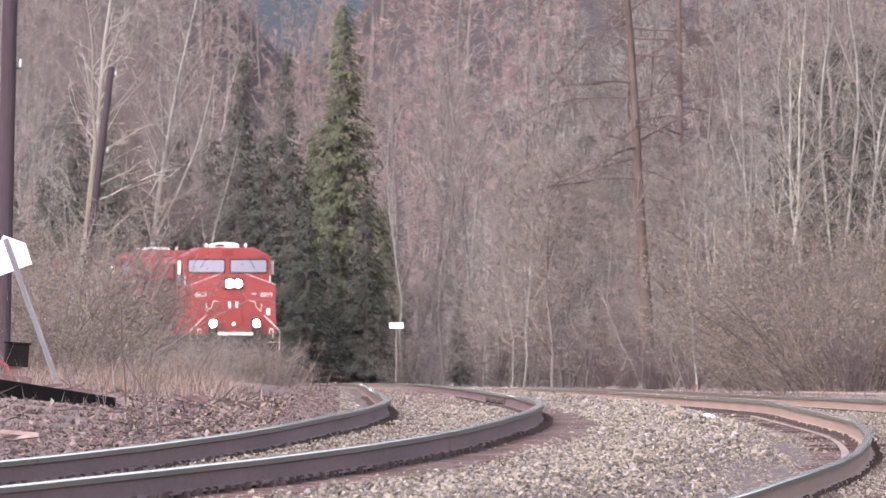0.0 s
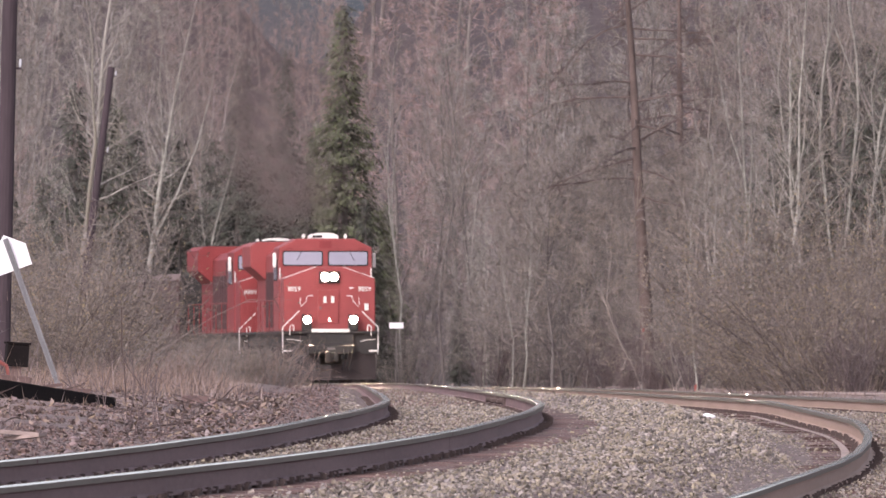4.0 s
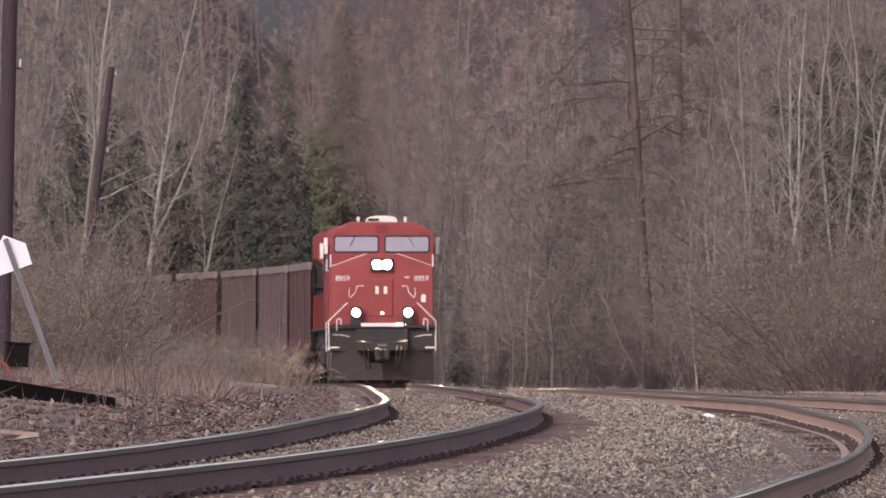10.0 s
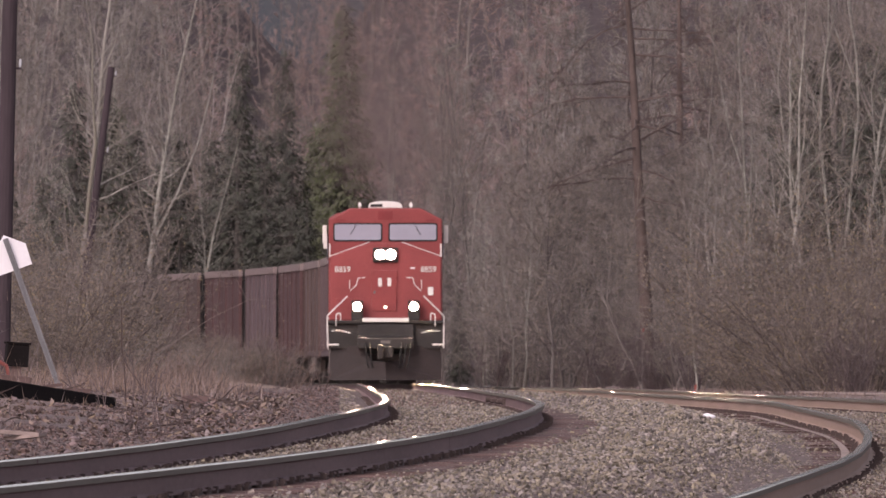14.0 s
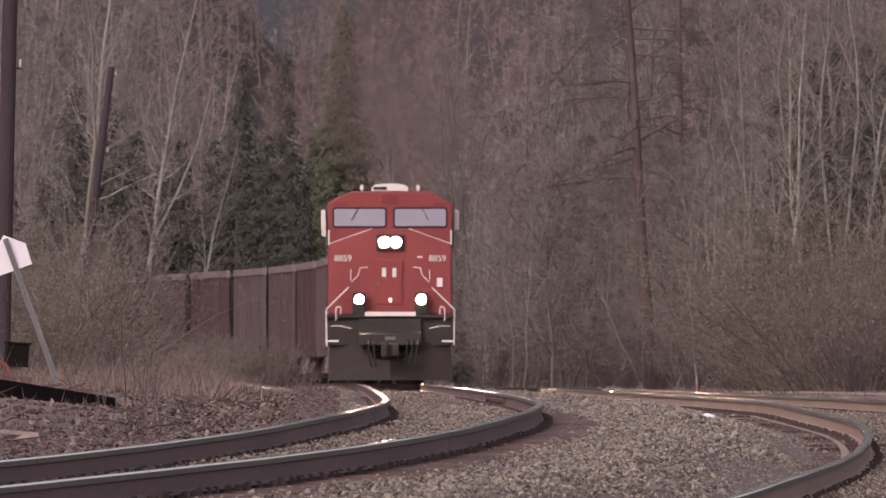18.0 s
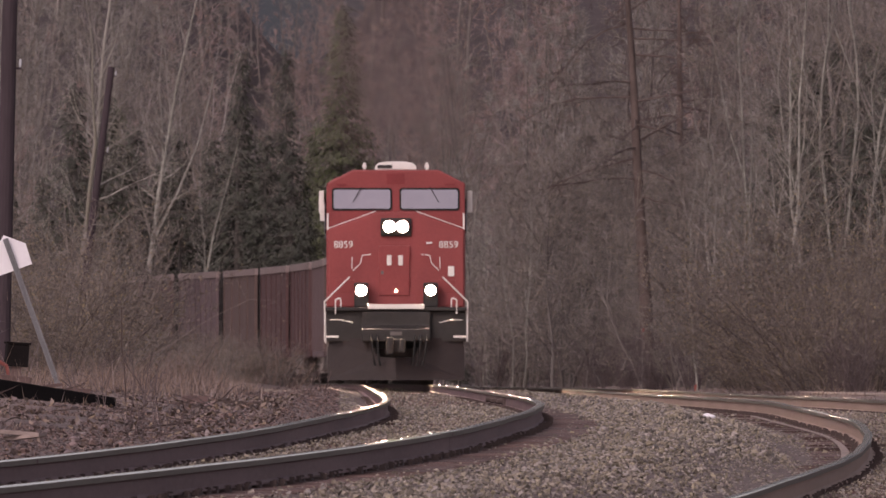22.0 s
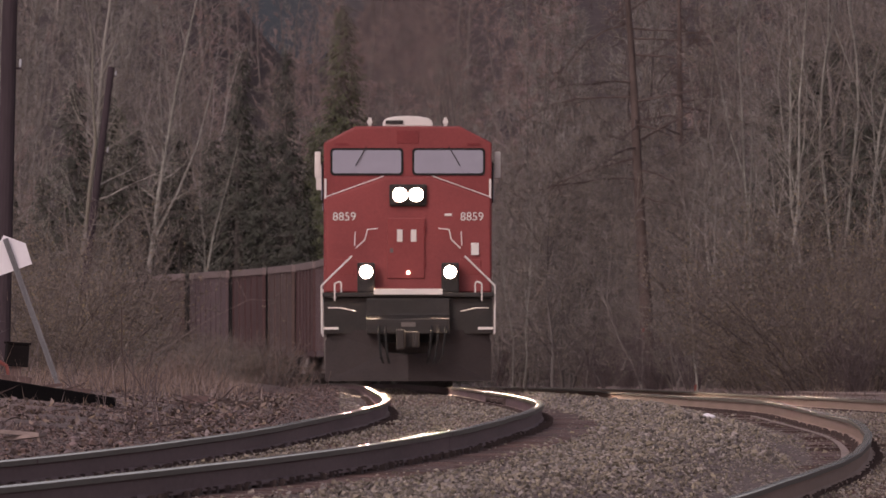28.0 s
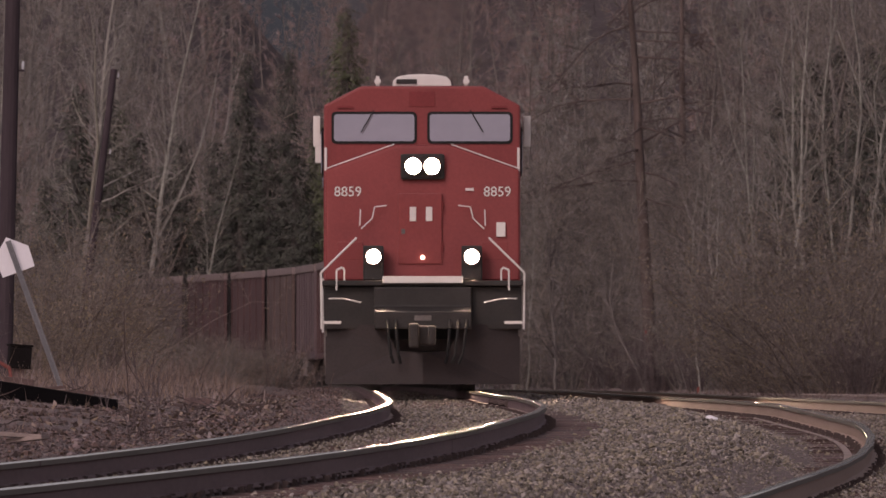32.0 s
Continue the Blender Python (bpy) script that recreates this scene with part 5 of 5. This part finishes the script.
boards("stick", lift(-7.009, 274.9, 0.0), ((0.42, 0.014, 0.014, 60, -60, 0, 0.14), (0.36, 0.014, 0.014, 20, -100, 0.1, 0.14), (0.36, 0.014, 0.014, 20, -72, 0.22, 0.14)), "thin dead stick standing in the gravel", M_PLATE, "stick")

# dark box and bent stake in the weeds
box_root = new("trackside_box")
tagged(box_root, "small dark metal box on a low post among weeds", "box")
bm = bmesh.new()
box(bm, -0.13, 0.13, -0.1, 0.1, 0.30, 0.56, 0.012)
body = part("body", bm, M_TAR, box_root)
bm = bmesh.new()
box(bm, -0.145, 0.145, -0.115, 0.115, 0.561, 0.585, 0.006)
part("lid", bm, M_TAR, body)
bm = bmesh.new()
box(bm, -0.06, 0.06, -0.05, 0.05, -0.3, 0.299, 0.008)
part("post", bm, M_TIE, box_root)
box_root.matrix_basis = pose(*lift(-23.16, 217.6, -0.02), 0, 4, 10)
bm = bmesh.new()
box(bm, -0.2, 0.2, -0.15, 0.15, -0.05, 0.18, 0.02)
lump = link("old_sleeper", bm, M_TIE)
tagged(lump, "dark rotten sleeper end lying in weeds", "timber", "litter of timber beside the track")
lump.matrix_basis = pose(*lift(-23.42, 205.9, 0.0), 0, 6, 20)
part_stake = link("bent_stake", wire([(-0.25, 0, 0.42), (0.0, 0, 0.34), (0.1, 0, 0.28), (0.16, 0, -0.1)], 0.022, 6), M_ORANGE)
tagged(part_stake, "faded red bent plastic stake among weeds", "stake")
part_stake.matrix_basis = pose(*lift(-24.02, 210.6, 0.0))


def flag(b, d, h):
    root = new("marker_flag")
    tagged(root, "small faded orange marker flag on a thin wire", "flag", "marker flags")
    bm = bmesh.new()
    tube(bm, (0, 0, -0.2), (0, 0, h), 0.008, n=6)
    part("wire", bm, M_GREY, root)
    bm = bmesh.new()
    prism(bm, [(0.0, h - 0.12), (0.05, h - 0.08), (0.06, h + 0.02), (0.0, h)], "y", -0.004, 0.004)
    part("flag", bm, M_ORANGE, root)
    root.matrix_basis = pose(*bearing(b, d))


flag(13.55, 351, 0.3)
flag(10.77, 549.9, 1.9)

# crumpled white bag on the gravel
bm = bmesh.new()
bmesh.ops.create_icosphere(bm, subdivisions=3, radius=0.045)
for v in bm.verts:
    n = noise.noise(v.co * 22) * 0.022
    v.co = Vector((v.co.x * 1.35, v.co.y, v.co.z * 0.55)) + v.normal * n
bag = link("litter_bag", bm, M_SIGN)
tagged(bag, "small crumpled white plastic bag lying on gravel", "litter")
bag.matrix_basis = pose(*lift(14.36, 174.3, 0.03))

# tall dead weeds near the first rail
WEED = [shrub("dead_weed", 95 + i, 1.15, 0.5, 3, M_TWIGDARK, "tall thin dead reddish-brown weed stalks", subs=4, twigs=3, tw=0.0045, category="weed", splay=0.15, apart=3, rise=0.0) for i in range(2)]
for s, o, k in ((149.5, -2.25, 0.7), (148.5, -2.1, 0.5), (152.5, -2.15, 0.6), (145.5, -2.2, 0.35), (161, -2.3, 0.5), (158, -2.6, 0.7), (150, -3.6, 1.0), (156, -4.0, 0.85), (147, -3.3, 0.6), (176, -3.4, 0.6), (166, -4.4, 0.8), (193, -4.0, 0.7), (205, -3.4, 0.5), (187, -4.8, 0.9)):
    c = copy_thing(WEED[int(s) % 2], pose(*on_line(s, o), 0, 0, s * 37))
    c.scale = (k, k, k)
for p in WEED:
    for o in (*p.children_recursive, p):
        bpy.data.objects.remove(o)


# a tall dead stalk with a broken side shoot, and two pale split stems
stalk = new("dead_stalk")
tagged(stalk, "tall dark dead weed stalk with a broken side shoot", "weed")
part("stem", wire([(0.02, 0, -0.1), (0.0, 0, 0.32), (-0.03, 0, 0.6), (-0.03, 0, 0.98)], 0.0065, 6), M_PLATE, stalk)
part("side_shoot", wire([(-0.015, 0, 0.46), (0.05, 0, 0.34), (0.13, 0, 0.24), (0.2, 0, 0.1)], 0.005, 6), M_PLATE, stalk)
stalk.matrix_basis = pose(*lift(-17.2, 190, 0.0))
for b, tilt, h in ((-13.2, 12, 0.3), (-12.75, 16, 0.26), (-9.9, -8, 0.2)):
    ob = link("split_stem", wire([(0, 0, -0.1), (0.01, 0, h * 0.6), (0.0, 0, h)], 0.007, 6), M_PLANK)
    tagged(ob, "pale split dead stem standing in dry grass", "weed", "split stems")
    ob.matrix_basis = pose(*lift(b, 236, 0.0), 0, -tilt, 0)


def dry_grass():
    rng = np.random.default_rng(8)
    S_, O_, H_ = [], [], []
    for s0, s1, o0, o1, n, h0, h1 in ((140, 280, -9, -4.2, 3000, 0.1, 0.45), (216, 374, -7.5, -3.3, 1800, 0.08, 0.4), (210, 538, -13, -4.0, 8000, 0.2, 0.9), (140, 386, SIDING + 2.4, SIDING + 7, 2500, 0.05, 0.2), (351, 549, SIDING + 2.6, SIDING + 6, 800, 0.1, 0.3), (111, 175, -6, -2.6, 700, 0.06, 0.25), (215, 345, -6.5, -2.7, 3600, 0.12, 0.5)):
        S_.append(rng.uniform(s0, s1, n))
        O_.append(rng.uniform(o0, o1, n))
        H_.append(rng.uniform(h0, h1, n) * rng.uniform(0.4, 1, n))
    s, o, h = np.concatenate(S_), np.concatenate(O_), np.concatenate(H_)
    n = len(s)
    x, y, _, _ = along(s, o)
    z = ground_z(s, o) - 0.02
    a = rng.uniform(0, 6.28, n)
    lean = rng.normal(0, 0.5, (n, 2)) * h[:, None]
    r = rng.uniform(0.0025, 0.005, n) * (0.8 + s / 330)
    V = np.zeros((n, 4, 3))
    for k in range(3):
        V[:, k] = np.stack([x + r * np.cos(a + 2.09 * k), y + r * np.sin(a + 2.09 * k), z], -1)
    V[:, 3] = np.stack([x + lean[:, 0], y + lean[:, 1], z + h], -1)
    i = np.arange(n)[:, None, None] * 4
    F_ = (i + np.array([(0, 1, 3), (1, 2, 3), (2, 0, 3)])[None]).reshape(-1, 3)
    tagged(from_arrays("dry_grass", V.reshape(-1, 3), F_, M_STRAW), "dry straw-coloured grass and weed stalks", "grass", kind="stuff")


dry_grass()


def leaf_litter():
    """Curled dead leaves, larger stones and broken twigs on the bank beside the main track."""
    rng = np.random.default_rng(17)
    n = 7000
    s, o = rng.uniform(115, 262, n), -1.75 - 6.2 * rng.random(n) ** 1.2
    x, y, _, _ = along(s, o)
    z = ground_z(s, o) + rng.uniform(0.004, 0.03, n)
    a, tilt = rng.uniform(0, 6.28, n), rng.normal(0, 0.5, (n, 2))
    r = rng.uniform(0.012, 0.032, n)
    V = np.zeros((n, 4, 3))
    for k, (u, w, lift_) in enumerate(((1.3, 0, 0.25), (0, 0.7, 0), (-1.3, 0, 0.3), (0, -0.7, 0))):
        du, dw = u * r, w * r
        V[:, k] = np.stack([x + du * np.cos(a) - dw * np.sin(a), y + du * np.sin(a) + dw * np.cos(a), z + lift_ * r + du * tilt[:, 0] + dw * tilt[:, 1]], -1)
    i = np.arange(n)[:, None, None] * 4
    F_ = (i + np.array([(0, 1, 3), (1, 2, 3)])[None]).reshape(-1, 3)
    tagged(from_arrays("leaf_litter", V.reshape(-1, 3), F_, M_LEAF), "curled dead brown leaves strewn over the stony bank", "leaves", kind="stuff")
    rnd = random.Random(6)
    st = Sticks()
    for _ in range(260):
        px, py, pz = on_line(rnd.uniform(120, 280), rnd.uniform(-8, -2.0), 0.015)
        b, L = rnd.uniform(0, 6.28), rnd.uniform(0.12, 0.6)
        st.chain(bent(Vector((px, py, pz)), Vector((math.cos(b), math.sin(b), rnd.uniform(0, 0.25))), L, 3, rnd, 0.15, -0.02), [0.009, 0.008, 0.006, 0.003], 4)
    tagged(st.mesh("fallen_twigs", M_PLATE, None), "broken dark twigs lying on the stony bank", "twigs", kind="stuff")
    bm = bmesh.new()
    for _ in range(230):
        px, py, pz = on_line(rnd.uniform(118, 262), rnd.uniform(-7, -2.0), 0.0)
        g = bmesh.ops.create_icosphere(bm, subdivisions=1, radius=rnd.uniform(0.022, 0.06))["verts"]
        q = Vector((rnd.uniform(0.8, 1.5), rnd.uniform(0.8, 1.3), rnd.uniform(0.5, 0.85)))
        for v in g:
            v.co = Vector((v.co.x * q.x, v.co.y * q.y, v.co.z * q.z)) * rnd.uniform(0.75, 1.25) + Vector((px, py, pz + 0.01))
    tagged(link("rubble", bm, M_DIRTY), "larger dirty stones half sunk in the bank", "stones", kind="stuff")


leaf_litter()

# ---- the train under way ----
def front_at(t):
    """Where the leading lamps are along the line."""
    return 646.7 - 10.24 * t - 0.0322 * t * t


def motions():
    for ob, back, bogie in TRAIN:
        rows = []
        for k in range(33):
            s = front_at(float(k)) + back
            (xa, ya, za, _), (xb, yb, zb, _) = along(s - bogie), along(s + bogie)
            d = Vector((float(xb - xa), float(yb - ya), float(zb - za)))
            mid = Vector((float(xa + xb) / 2, float(ya + yb) / 2, float(za + zb) / 2))
            rows.append((float(k), Matrix.Translation(mid) @ Matrix.Rotation(-math.atan2(d.x, d.y), 4, "Z") @ Matrix.Rotation(math.atan2(d.z, math.hypot(d.x, d.y)), 4, "X")))
        walk(ob, rows)
        if ob is LEAD:
            walk(SMOKE, rows)
    # wheels roll
    for ob, radius in ((LEAD, 0.533), (SECOND, 0.533), (CARS[0], 0.457), (CARS[1], 0.457)):
        for w in ob.children_recursive:
            if w.name.split(".")[0] == "wheelset":
                at = w.matrix_basis.translation.copy()
                rows = []
                for k in range(481):
                    t = k / 15
                    rows.append((t, Matrix.Translation(at) @ Matrix.Rotation((front_at(0) - front_at(t)) / radius, 4, "X")))
                walk(w, rows)


motions()
